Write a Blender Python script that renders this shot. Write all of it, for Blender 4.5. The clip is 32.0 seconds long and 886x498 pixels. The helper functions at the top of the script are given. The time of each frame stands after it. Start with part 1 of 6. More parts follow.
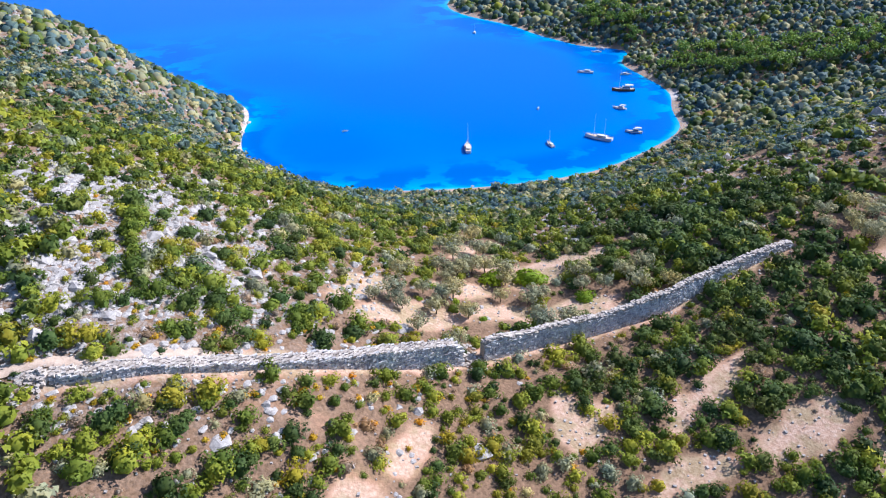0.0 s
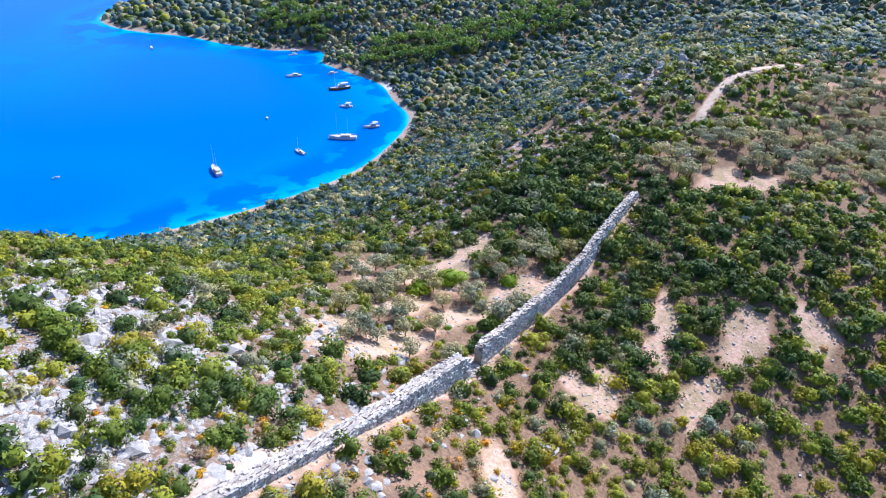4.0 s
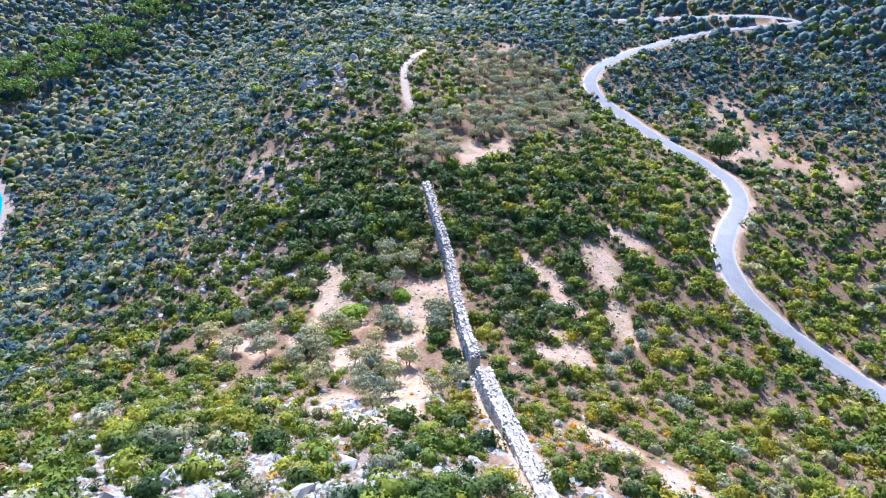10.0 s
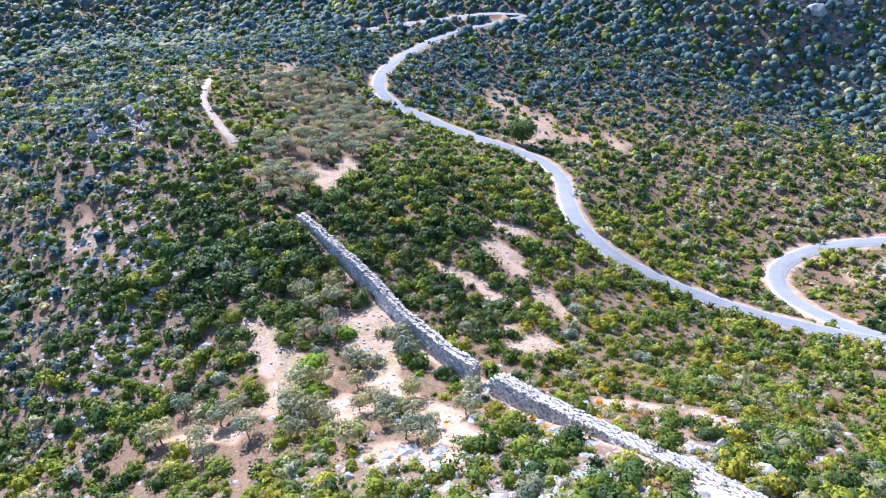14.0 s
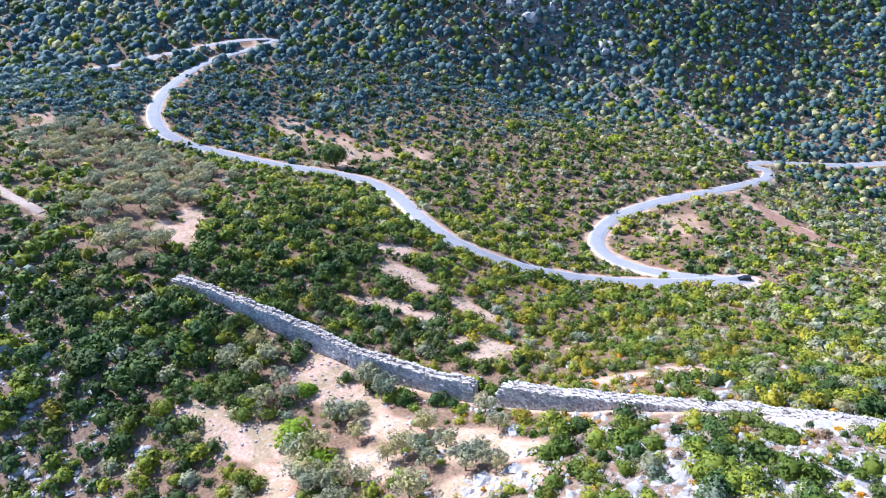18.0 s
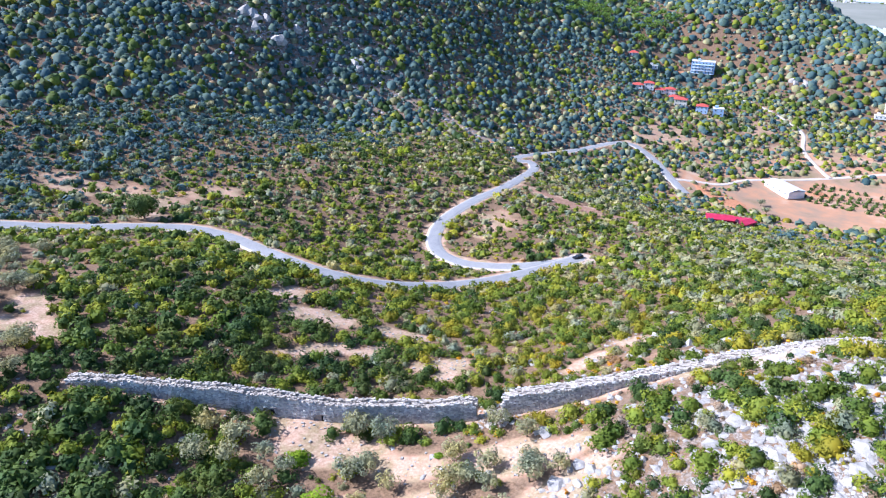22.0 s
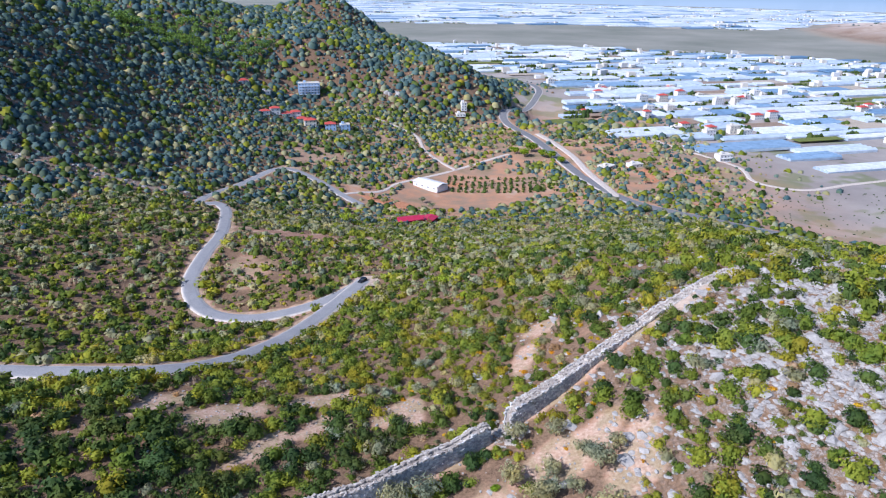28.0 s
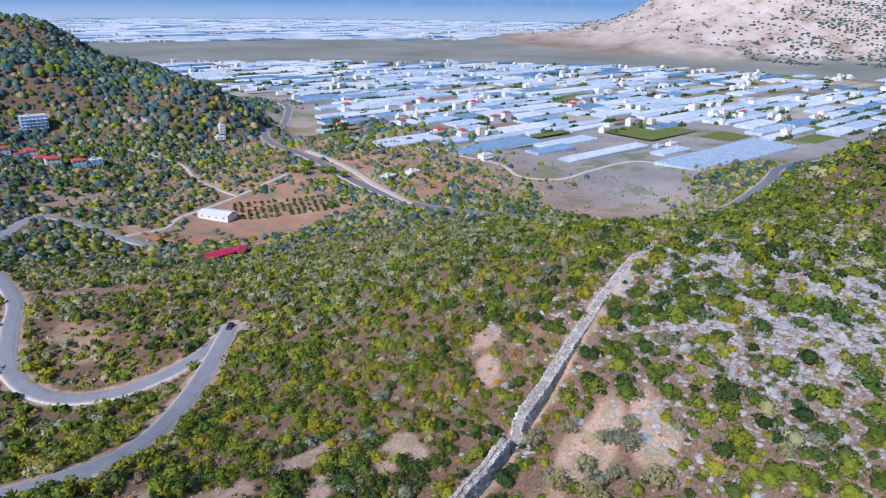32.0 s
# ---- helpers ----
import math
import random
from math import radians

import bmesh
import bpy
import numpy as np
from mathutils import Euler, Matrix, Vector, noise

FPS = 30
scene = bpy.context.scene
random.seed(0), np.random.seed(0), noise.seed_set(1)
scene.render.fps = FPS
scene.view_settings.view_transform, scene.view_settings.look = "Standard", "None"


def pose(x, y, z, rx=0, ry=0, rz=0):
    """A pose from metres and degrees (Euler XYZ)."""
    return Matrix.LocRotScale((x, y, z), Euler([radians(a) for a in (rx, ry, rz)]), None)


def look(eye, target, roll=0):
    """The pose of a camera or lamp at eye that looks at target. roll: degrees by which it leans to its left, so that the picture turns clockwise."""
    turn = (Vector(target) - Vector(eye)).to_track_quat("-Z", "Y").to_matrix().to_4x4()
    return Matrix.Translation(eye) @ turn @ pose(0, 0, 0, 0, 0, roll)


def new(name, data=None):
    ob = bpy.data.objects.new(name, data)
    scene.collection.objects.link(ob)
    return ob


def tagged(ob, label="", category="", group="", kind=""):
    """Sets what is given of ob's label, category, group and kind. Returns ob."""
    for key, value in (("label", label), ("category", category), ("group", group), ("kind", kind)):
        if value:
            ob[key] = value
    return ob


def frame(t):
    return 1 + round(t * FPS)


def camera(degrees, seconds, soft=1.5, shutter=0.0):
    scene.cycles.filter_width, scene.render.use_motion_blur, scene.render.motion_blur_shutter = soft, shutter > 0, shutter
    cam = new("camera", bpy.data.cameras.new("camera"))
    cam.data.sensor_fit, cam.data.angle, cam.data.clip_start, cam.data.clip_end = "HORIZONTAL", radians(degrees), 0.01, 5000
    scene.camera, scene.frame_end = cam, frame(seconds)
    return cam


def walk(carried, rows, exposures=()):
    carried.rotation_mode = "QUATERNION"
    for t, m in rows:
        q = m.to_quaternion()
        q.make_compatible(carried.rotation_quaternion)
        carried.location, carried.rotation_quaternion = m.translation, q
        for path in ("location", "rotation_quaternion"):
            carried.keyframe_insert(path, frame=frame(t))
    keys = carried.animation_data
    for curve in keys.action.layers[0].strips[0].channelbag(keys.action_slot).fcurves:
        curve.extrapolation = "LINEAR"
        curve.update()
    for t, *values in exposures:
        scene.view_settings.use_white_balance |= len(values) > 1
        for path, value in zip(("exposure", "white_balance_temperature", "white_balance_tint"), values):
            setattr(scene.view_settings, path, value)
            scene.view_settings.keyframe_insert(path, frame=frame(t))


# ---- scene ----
cam = camera(65.8, 32.0, 1.15)
PATH = [
    (0, (10.443, -3.206, 159.554), (10.309, -1.483, 158.547), -0.9),
    (0.5, (3.162, -2.703, 159.61), (3.142, -0.976, 158.601), -0.7),
    (1, (-4.085, -1.863, 159.684), (-3.992, -0.139, 158.674), -0.6),
    (1.5, (-11.252, -0.575, 159.739), (-11.048, 1.139, 158.728), -0.3),
    (2, (-18.485, 1.21, 159.78), (-18.161, 2.906, 158.771), -0.2),
    (2.5, (-25.377, 3.346, 159.709), (-24.94, 5.015, 158.698), -0.0),
    (3, (-32.098, 5.886, 159.601), (-31.555, 7.525, 158.592), 0.3),
    (3.5, (-38.511, 9.165, 159.47), (-37.86, 10.766, 158.463), 0.5),
    (5.5, (-61.494, 25.507, 158.532), (-60.447, 26.89, 157.537), 0.9),
    (6, (-66.541, 30.032, 158.401), (-65.409, 31.348, 157.408), 1.0),
    (6.5, (-71.129, 34.821, 158.28), (-69.918, 36.066, 157.289), 1.0),
    (7, (-75.452, 39.838, 158.189), (-74.167, 41.01, 157.201), 1.3),
    (7.5, (-79.686, 45.345, 158.158), (-78.323, 46.43, 157.176), 1.4),
    (8, (-83.401, 50.739, 158.122), (-81.975, 51.742, 157.144), 1.4),
    (8.5, (-86.606, 56.052, 158.078), (-85.123, 56.973, 157.101), 1.4),
    (9, (-89.476, 61.405, 158.063), (-87.943, 62.243, 157.09), 1.5),
    (9.5, (-92.257, 67.108, 158.054), (-90.676, 67.856, 157.083), 1.4),
    (10, (-94.666, 72.914, 158.086), (-93.043, 73.572, 157.121), 1.3),
    (10.5, (-96.671, 78.683, 158.117), (-95.015, 79.254, 157.153), 1.2),
    (11, (-98.422, 84.627, 158.133), (-96.735, 85.106, 157.173), 0.9),
    (11.5, (-99.806, 90.668, 158.197), (-98.091, 91.051, 157.243), 0.6),
    (12, (-100.729, 96.712, 158.347), (-98.992, 97.0, 157.398), 0.5),
    (12.5, (-101.276, 102.793, 158.521), (-99.522, 102.985, 157.578), 0.5),
    (13, (-101.509, 109.173, 158.671), (-99.745, 109.26, 157.733), 0.4),
    (13.5, (-101.485, 115.486, 158.806), (-99.718, 115.474, 157.87), 0.4),
    (14, (-101.168, 121.762, 158.92), (-99.401, 121.649, 157.99), 0.5),
    (14.5, (-100.366, 127.982, 158.987), (-98.605, 127.771, 158.063), 0.7),
    (16.5, (-93.414, 152.769, 158.949), (-91.734, 152.154, 158.053), 0.8),
    (17, (-90.977, 158.722, 158.964), (-89.334, 158.007, 158.076), 0.8),
    (17.5, (-88.283, 164.393, 158.989), (-86.679, 163.586, 158.108), 0.7),
    (17.8, (-86.625, 167.695, 159.014), (-85.053, 166.833, 158.129), 0.5),
    (18, (-85.443, 169.875, 159.036), (-83.881, 168.984, 158.161), 0.7),
    (18.5, (-82.033, 175.399, 159.136), (-80.523, 174.417, 158.267), 0.6),
    (19, (-78.278, 180.68, 159.281), (-76.824, 179.611, 158.419), 0.7),
    (19.5, (-74.33, 185.695, 159.45), (-72.935, 184.546, 158.595), 0.7),
    (20, (-70.169, 190.461, 159.649), (-68.836, 189.236, 158.8), 0.8),
    (20.5, (-65.395, 195.253, 159.861), (-64.135, 193.947, 159.021), 0.7),
    (21, (-60.577, 199.668, 160.086), (-59.39, 198.292, 159.252), 0.8),
    (21.5, (-55.707, 203.744, 160.267), (-54.594, 202.303, 159.439), 0.8),
    (22, (-50.641, 207.463, 160.453), (-49.6, 205.966, 159.63), 0.8),
    (22.5, (-44.929, 211.01, 160.644), (-43.972, 209.455, 159.828), 0.7),
    (23, (-39.085, 214.253, 160.815), (-38.213, 212.646, 160.005), 0.7),
    (23.5, (-33.181, 217.173, 160.941), (-32.396, 215.518, 160.137), 0.7),
    (24, (-27.126, 219.759, 160.998), (-26.433, 218.061, 160.2), 0.9),
    (24.5, (-20.8, 221.9, 161.012), (-20.2, 220.163, 160.222), 0.7),
    (25, (-14.652, 223.685, 161.038), (-14.143, 221.916, 160.256), 0.7),
    (25.5, (-8.605, 224.999, 161.076), (-8.186, 223.203, 160.301), 0.7),
    (27.5, (17.59, 227.446, 161.243), (17.623, 225.592, 160.493), 0.9),
    (28, (24.484, 227.297, 161.321), (24.413, 225.442, 160.578), 0.9),
    (28.5, (31.262, 226.617, 161.469), (31.093, 224.766, 160.731), 0.9),
    (29, (37.804, 225.476, 161.664), (37.538, 223.634, 160.931), 1.0),
    (29.5, (44.197, 223.999, 161.853), (43.838, 222.171, 161.127), 1.1),
    (30, (50.76, 222.083, 162.016), (50.303, 220.274, 161.296), 0.9),
    (30.5, (57.079, 219.888, 162.159), (56.529, 218.102, 161.445), 1.0),
    (31, (63.246, 217.494, 162.242), (62.607, 215.736, 161.534), 0.9),
    (31.5, (69.336, 214.933, 162.269), (68.612, 213.206, 161.567), 0.9),
    (32, (75.54, 212.114, 162.287), (74.728, 210.425, 161.589), 0.8),
]
walk(cam, [(t, look(eye, target, roll)) for t, eye, target, roll in PATH],
     [(0, 0.65, 5600, 18), (5, 0.9, 5300, 18), (11, 1.08, 5150, 18), (20, 1.0, 5150, 18), (25, 0.65, 5500, 18), (28, 0.22, 5400, 18), (32, -0.12, 5300, 18)])

# ---- light ----
SUN_AZ, SUN_EL = radians(61.0), radians(38.0)      # clockwise from +y, towards +x
world = bpy.data.worlds.new("world")
scene.world = world
world.use_nodes = True
wn = world.node_tree.nodes
sky = wn.new("ShaderNodeTexSky")
sky.sky_type, sky.sun_disc = "NISHITA", False
sky.sun_elevation, sky.sun_rotation = SUN_EL, SUN_AZ
sky.altitude, sky.air_density, sky.dust_density, sky.ozone_density = 100.0, 1.0, 0.4, 3.0
wn["Background"].inputs["Strength"].default_value = 0.1
world.node_tree.links.new(sky.outputs[0], wn["Background"].inputs["Color"])
sun = new("sun", bpy.data.lights.new("sun", "SUN"))
sun.data.energy, sun.data.angle, sun.data.color = 5.0, radians(0.5), (1.0, 0.93, 0.83)
sun_way = Vector((math.sin(SUN_AZ) * math.cos(SUN_EL), math.cos(SUN_AZ) * math.cos(SUN_EL), math.sin(SUN_EL)))
sun.matrix_world = look(sun_way * 900, (0, 0, 0))


# ---- materials ----
def material(name, rough=0.9, spec=0.3, metal=0.0):
    m = bpy.data.materials.new(name)
    m.use_nodes = True
    b = m.node_tree.nodes["Principled BSDF"]
    b.inputs["Roughness"].default_value = rough
    b.inputs["Specular IOR Level"].default_value = spec
    b.inputs["Metallic"].default_value = metal
    return m, m.node_tree.nodes, m.node_tree.links, b


def noise_at(n, l, scale, detail=4.0, rough=0.6, coords=None):
    t = n.new("ShaderNodeTexNoise")
    t.inputs["Scale"].default_value, t.inputs["Detail"].default_value, t.inputs["Roughness"].default_value = scale, detail, rough
    l.new((coords or n.new("ShaderNodeNewGeometry").outputs["Position"]), t.inputs["Vector"])
    return t.outputs["Fac"]


def ramp(n, l, fac, stops):
    r = n.new("ShaderNodeValToRGB")
    while len(r.color_ramp.elements) < len(stops):
        r.color_ramp.elements.new(0.5)
    for e, (p, c) in zip(r.color_ramp.elements, stops):
        e.position, e.color = p, (*c, 1) if len(c) == 3 else c
    l.new(fac, r.inputs["Fac"])
    return r.outputs["Color"]


def step(n, l, fac, lo, hi):
    r = n.new("ShaderNodeMapRange")
    r.inputs["From Min"].default_value, r.inputs["From Max"].default_value = lo, hi
    r.interpolation_type = "SMOOTHSTEP"
    l.new(fac, r.inputs["Value"])
    return r.outputs["Result"]


def blend(n, l, fac, a, b, mode="MIX"):
    m = n.new("ShaderNodeMix")
    m.data_type, m.blend_type = "RGBA", mode
    for socket, v in ((m.inputs[0], fac), (m.inputs[6], a), (m.inputs[7], b)):
        if isinstance(v, bpy.types.NodeSocket):
            l.new(v, socket)
        else:
            socket.default_value = v if isinstance(v, float) else (*v, 1)
    return m.outputs[2]


def times(n, l, a, b):
    m = n.new("ShaderNodeMath")
    m.operation = "MULTIPLY"
    for s, v in zip(m.inputs, (a, b)):
        if isinstance(v, bpy.types.NodeSocket):
            l.new(v, s)
        else:
            s.default_value = v
    return m.outputs[0]


def bump(n, l, b, fac, strength, distance):
    k = n.new("ShaderNodeBump")
    k.inputs["Strength"].default_value, k.inputs["Distance"].default_value = strength, distance
    l.new(fac, k.inputs["Height"])
    l.new(k.outputs[0], b.inputs["Normal"])


def attr(n, name):
    a = n.new("ShaderNodeAttribute")
    a.attribute_name = name
    return a.outputs["Fac"]


def plain_material(name, dark, light, rough=0.8, scale=1.5, spec=0.3, metal=0.0, fine=0.0):
    """Two tones mottled by noise at two scales, with a little relief."""
    m, n, l, b = material(name, rough, spec, metal)
    c = ramp(n, l, noise_at(n, l, scale, 6), [(0.3, dark), (0.7, light)])
    f = noise_at(n, l, scale * 9, 3)
    c = blend(n, l, 0.35, c, ramp(n, l, f, [(0.3, tuple(v * 0.6 for v in dark)), (0.7, tuple(min(1, v * 1.2) for v in light))]))
    l.new(c, b.inputs["Base Color"])
    if fine:
        bump(n, l, b, f, 0.6, fine)
    return m


def leaf_material(name, shades, tint=(0.35, 0.3, 0.06), tint_amount=0.12):
    """Foliage: a shade for each clump of leaves, drifting from place to place."""
    m, n, l, b = material(name, 0.7, 0.2)
    g = n.new("ShaderNodeNewGeometry")
    own = n.new("ShaderNodeMix")
    own.inputs[0].default_value = 0.8
    l.new(g.outputs["Random Per Island"], own.inputs[2])
    l.new(attr(n, "plant"), own.inputs[3])
    c = ramp(n, l, own.outputs[0], [(i / (len(shades) - 1), s) for i, s in enumerate(shades)])
    patch = step(n, l, noise_at(n, l, 0.08, 1), 0.5, 0.7)
    c = blend(n, l, times(n, l, patch, tint_amount), c, tint)
    big = ramp(n, l, noise_at(n, l, 0.11, 3), [(0.34, (0.66, 0.8, 0.95)), (0.5, (1.0, 1.0, 0.95)), (0.66, (1.3, 1.13, 0.75))])
    c = blend(n, l, 1.0, c, big, "MULTIPLY")
    l.new(c, b.inputs["Base Color"])
    tr = n.new("ShaderNodeBsdfTranslucent")
    l.new(c, tr.inputs["Color"])
    mix = n.new("ShaderNodeMixShader")
    mix.inputs[0].default_value = 0.33
    l.new(b.outputs[0], mix.inputs[1])
    l.new(tr.outputs[0], mix.inputs[2])
    l.new(mix.outputs[0], n["Material Output"].inputs["Surface"])
    return m


def block_material(name, shades):
    """Weathered stone: a shade for each block, with stains and grain."""
    m, n, l, b = material(name, 0.92, 0.2)
    g = n.new("ShaderNodeNewGeometry")
    c = ramp(n, l, g.outputs["Random Per Island"], [(i / (len(shades) - 1), s) for i, s in enumerate(shades)])
    stain = ramp(n, l, noise_at(n, l, 0.5, 5), [(0.35, (0.7, 0.68, 0.66)), (0.65, (1.1, 1.09, 1.06))])
    c = blend(n, l, 1.0, c, stain, "MULTIPLY")
    f = noise_at(n, l, 7.0, 4)
    c = blend(n, l, times(n, l, step(n, l, f, 0.55, 0.7), 0.35), c, (0.2, 0.19, 0.18))
    l.new(c, b.inputs["Base Color"])
    bump(n, l, b, f, 0.6, 0.05)
    return m


def film_material(name, dark, light):
    """Weathered plastic film: each house has its own age, with dust and patched lengths."""
    m, n, l, b = material(name, 0.38, 0.5)
    o = n.new("ShaderNodeObjectInfo")
    g = n.new("ShaderNodeNewGeometry")
    own = n.new("ShaderNodeMix")
    own.inputs[0].default_value = 0.4
    l.new(o.outputs["Random"], own.inputs[2])
    l.new(g.outputs["Random Per Island"], own.inputs[3])
    c = ramp(n, l, own.outputs[0], [(0.1, dark), (0.8, light)])
    dust = ramp(n, l, noise_at(n, l, 0.12, 5), [(0.35, (0.8, 0.8, 0.8)), (0.6, (1.08, 1.06, 1.03))])
    c = blend(n, l, 1.0, c, dust, "MULTIPLY")
    l.new(c, b.inputs["Base Color"])
    return m


LEAF_DARK = leaf_material("evergreen_leaf", [(0.038, 0.066, 0.018), (0.08, 0.13, 0.03), (0.145, 0.2, 0.042)])
LEAF_MID = leaf_material("maquis_leaf", [(0.075, 0.12, 0.018), (0.2, 0.25, 0.027), (0.38, 0.39, 0.036)])
LEAF_YELLOW = leaf_material("broom_leaf", [(0.15, 0.165, 0.02), (0.27, 0.265, 0.024), (0.42, 0.375, 0.032)], (0.4, 0.3, 0.02), 0.4)
LEAF_GREY = leaf_material("olive_leaf", [(0.24, 0.235, 0.125), (0.37, 0.36, 0.2), (0.52, 0.505, 0.3)], (0.2, 0.18, 0.1))
# leaf colour blued to paint in the haze over far slopes
LEAF_HAZED = leaf_material("hazed_leaf", [(0.052, 0.102, 0.108), (0.105, 0.176, 0.175), (0.185, 0.268, 0.25)], (0.2, 0.22, 0.14))
LEAF_YOUNG = leaf_material("young_pine_needle", [(0.22, 0.32, 0.025), (0.34, 0.46, 0.035), (0.46, 0.58, 0.05)], (0.4, 0.45, 0.04))
LEAF_BRIGHT = leaf_material("mastic_leaf", [(0.12, 0.17, 0.01), (0.22, 0.32, 0.012), (0.36, 0.48, 0.02)], (0.2, 0.3, 0.02))
LEAF_DRY = leaf_material("dry_scrub", [(0.240, 0.165, 0.103), (0.390, 0.270, 0.173), (0.540, 0.390, 0.259)], (0.3, 0.16, 0.05))
LEAF_ORANGE = leaf_material("spurge_flower", [(0.400, 0.240, 0.011), (0.600, 0.360, 0.017), (0.700, 0.500, 0.034)], (0.6, 0.2, 0.01), 0.5)
LEAF_PINE = leaf_material("pine_needle", [(0.08, 0.15, 0.035), (0.16, 0.26, 0.05), (0.28, 0.4, 0.075)], (0.2, 0.3, 0.03))
BARK = plain_material("olive_bark", (0.05, 0.04, 0.03), (0.16, 0.13, 0.1), 0.95, 3.0)
STONE = block_material("limestone_block", [(0.4, 0.4, 0.42), (0.62, 0.62, 0.62), (0.8, 0.78, 0.76)])
COPING = block_material("bleached_limestone", [(0.4, 0.355, 0.31), (0.52, 0.47, 0.42), (0.64, 0.59, 0.535)])
CORE = plain_material("rubble_core", (0.26, 0.225, 0.195), (0.44, 0.39, 0.345), 0.95, 2.2, 0.2, 0.0, 0.08)
ROCK = plain_material("limestone_rock", (0.25, 0.235, 0.22), (0.53, 0.5, 0.465), 0.92, 0.8, 0.2, 0.0, 0.12)
WHITE = plain_material("white_render", (0.66, 0.66, 0.66), (0.82, 0.81, 0.79), 0.8, 0.6)
CREAM = plain_material("cream_render", (0.6, 0.55, 0.46), (0.76, 0.72, 0.64), 0.8, 0.6)
BLUEWALL = plain_material("pale_blue_render", (0.3, 0.45, 0.68), (0.42, 0.58, 0.8), 0.7, 0.6)
TILE = plain_material("red_roof_tile", (0.42, 0.06, 0.05), (0.62, 0.12, 0.09), 0.75, 1.5)
CRIMSON = plain_material("crimson_sheet_roof", (0.42, 0.02, 0.06), (0.58, 0.04, 0.1), 0.5, 0.4)
GLASS = plain_material("dark_window_glass", (0.03, 0.05, 0.08), (0.06, 0.09, 0.13), 0.1, 0.5, 0.6)
FILM = film_material("greenhouse_film", (0.38, 0.48, 0.6), (0.64, 0.72, 0.8))
FILM_WHITE = film_material("whitewashed_film", (0.58, 0.64, 0.7), (0.78, 0.81, 0.84))
FILM_BLUE = film_material("shade_net_film", (0.13, 0.24, 0.38), (0.27, 0.4, 0.55))
STEEL = plain_material("galvanised_steel", (0.4, 0.41, 0.43), (0.55, 0.56, 0.58), 0.45, 2.0, 0.5, 0.6)
HULL_WHITE = plain_material("white_gelcoat", (0.74, 0.74, 0.74), (0.84, 0.84, 0.83), 0.35, 0.4)
HULL_WOOD = plain_material("varnished_hull", (0.16, 0.06, 0.025), (0.3, 0.13, 0.05), 0.35, 0.8)
DECK = plain_material("teak_deck", (0.45, 0.36, 0.27), (0.62, 0.54, 0.44), 0.7, 1.0)
CANVAS = plain_material("canvas_awning", (0.55, 0.5, 0.42), (0.74, 0.7, 0.62), 0.85, 0.8)
CARPAINT = plain_material("black_car_paint", (0.012, 0.013, 0.016), (0.02, 0.022, 0.026), 0.25, 0.5, 0.5)
RUBBER = plain_material("tyre_rubber", (0.015, 0.015, 0.015), (0.03, 0.03, 0.03), 0.9, 3.0)
# near-black colour standing in for the shade inside the wall's doorways
DARKNESS = plain_material("doorway_shade", (0.01, 0.01, 0.012), (0.03, 0.028, 0.03), 0.95, 2.0)
CLAY = plain_material("cut_clay_bank", (0.42, 0.17, 0.08), (0.62, 0.3, 0.16), 0.95, 0.25, 0.2, 0.0, 0.2)
PATHSOIL = plain_material("trodden_path", (0.42, 0.31, 0.23), (0.6, 0.48, 0.38), 0.95, 0.6, 0.2, 0.0, 0.05)

TRACKSOIL = plain_material("pale_track_gravel", (0.5, 0.42, 0.35), (0.68, 0.6, 0.52), 0.95, 0.4, 0.2, 0.0, 0.05)


def asphalt_material(name, tone):
    m, n, l, b = material(name, 0.9, 0.25)
    c = ramp(n, l, noise_at(n, l, 0.18, 5), [(0.3, (0.25, 0.25, 0.26)), (0.7, (0.35, 0.35, 0.35))])
    c = blend(n, l, 0.4, c, ramp(n, l, noise_at(n, l, 3.0, 4), [(0.35, (0.18, 0.18, 0.19)), (0.65, (0.4, 0.39, 0.38))]))
    c = blend(n, l, 1.0, c, (tone, tone, tone), "MULTIPLY")
    edge = step(n, l, attr(n, "verge"), 0.62, 0.95)
    grit = ramp(n, l, noise_at(n, l, 0.9, 5), [(0.3, (0.46, 0.4, 0.34)), (0.7, (0.7, 0.64, 0.57))])
    c = blend(n, l, edge, c, grit)
    l.new(c, b.inputs["Base Color"])
    return m


ASPHALT, DARK_ASPHALT = asphalt_material("worn_asphalt", 1.0), asphalt_material("newer_asphalt", 0.7)


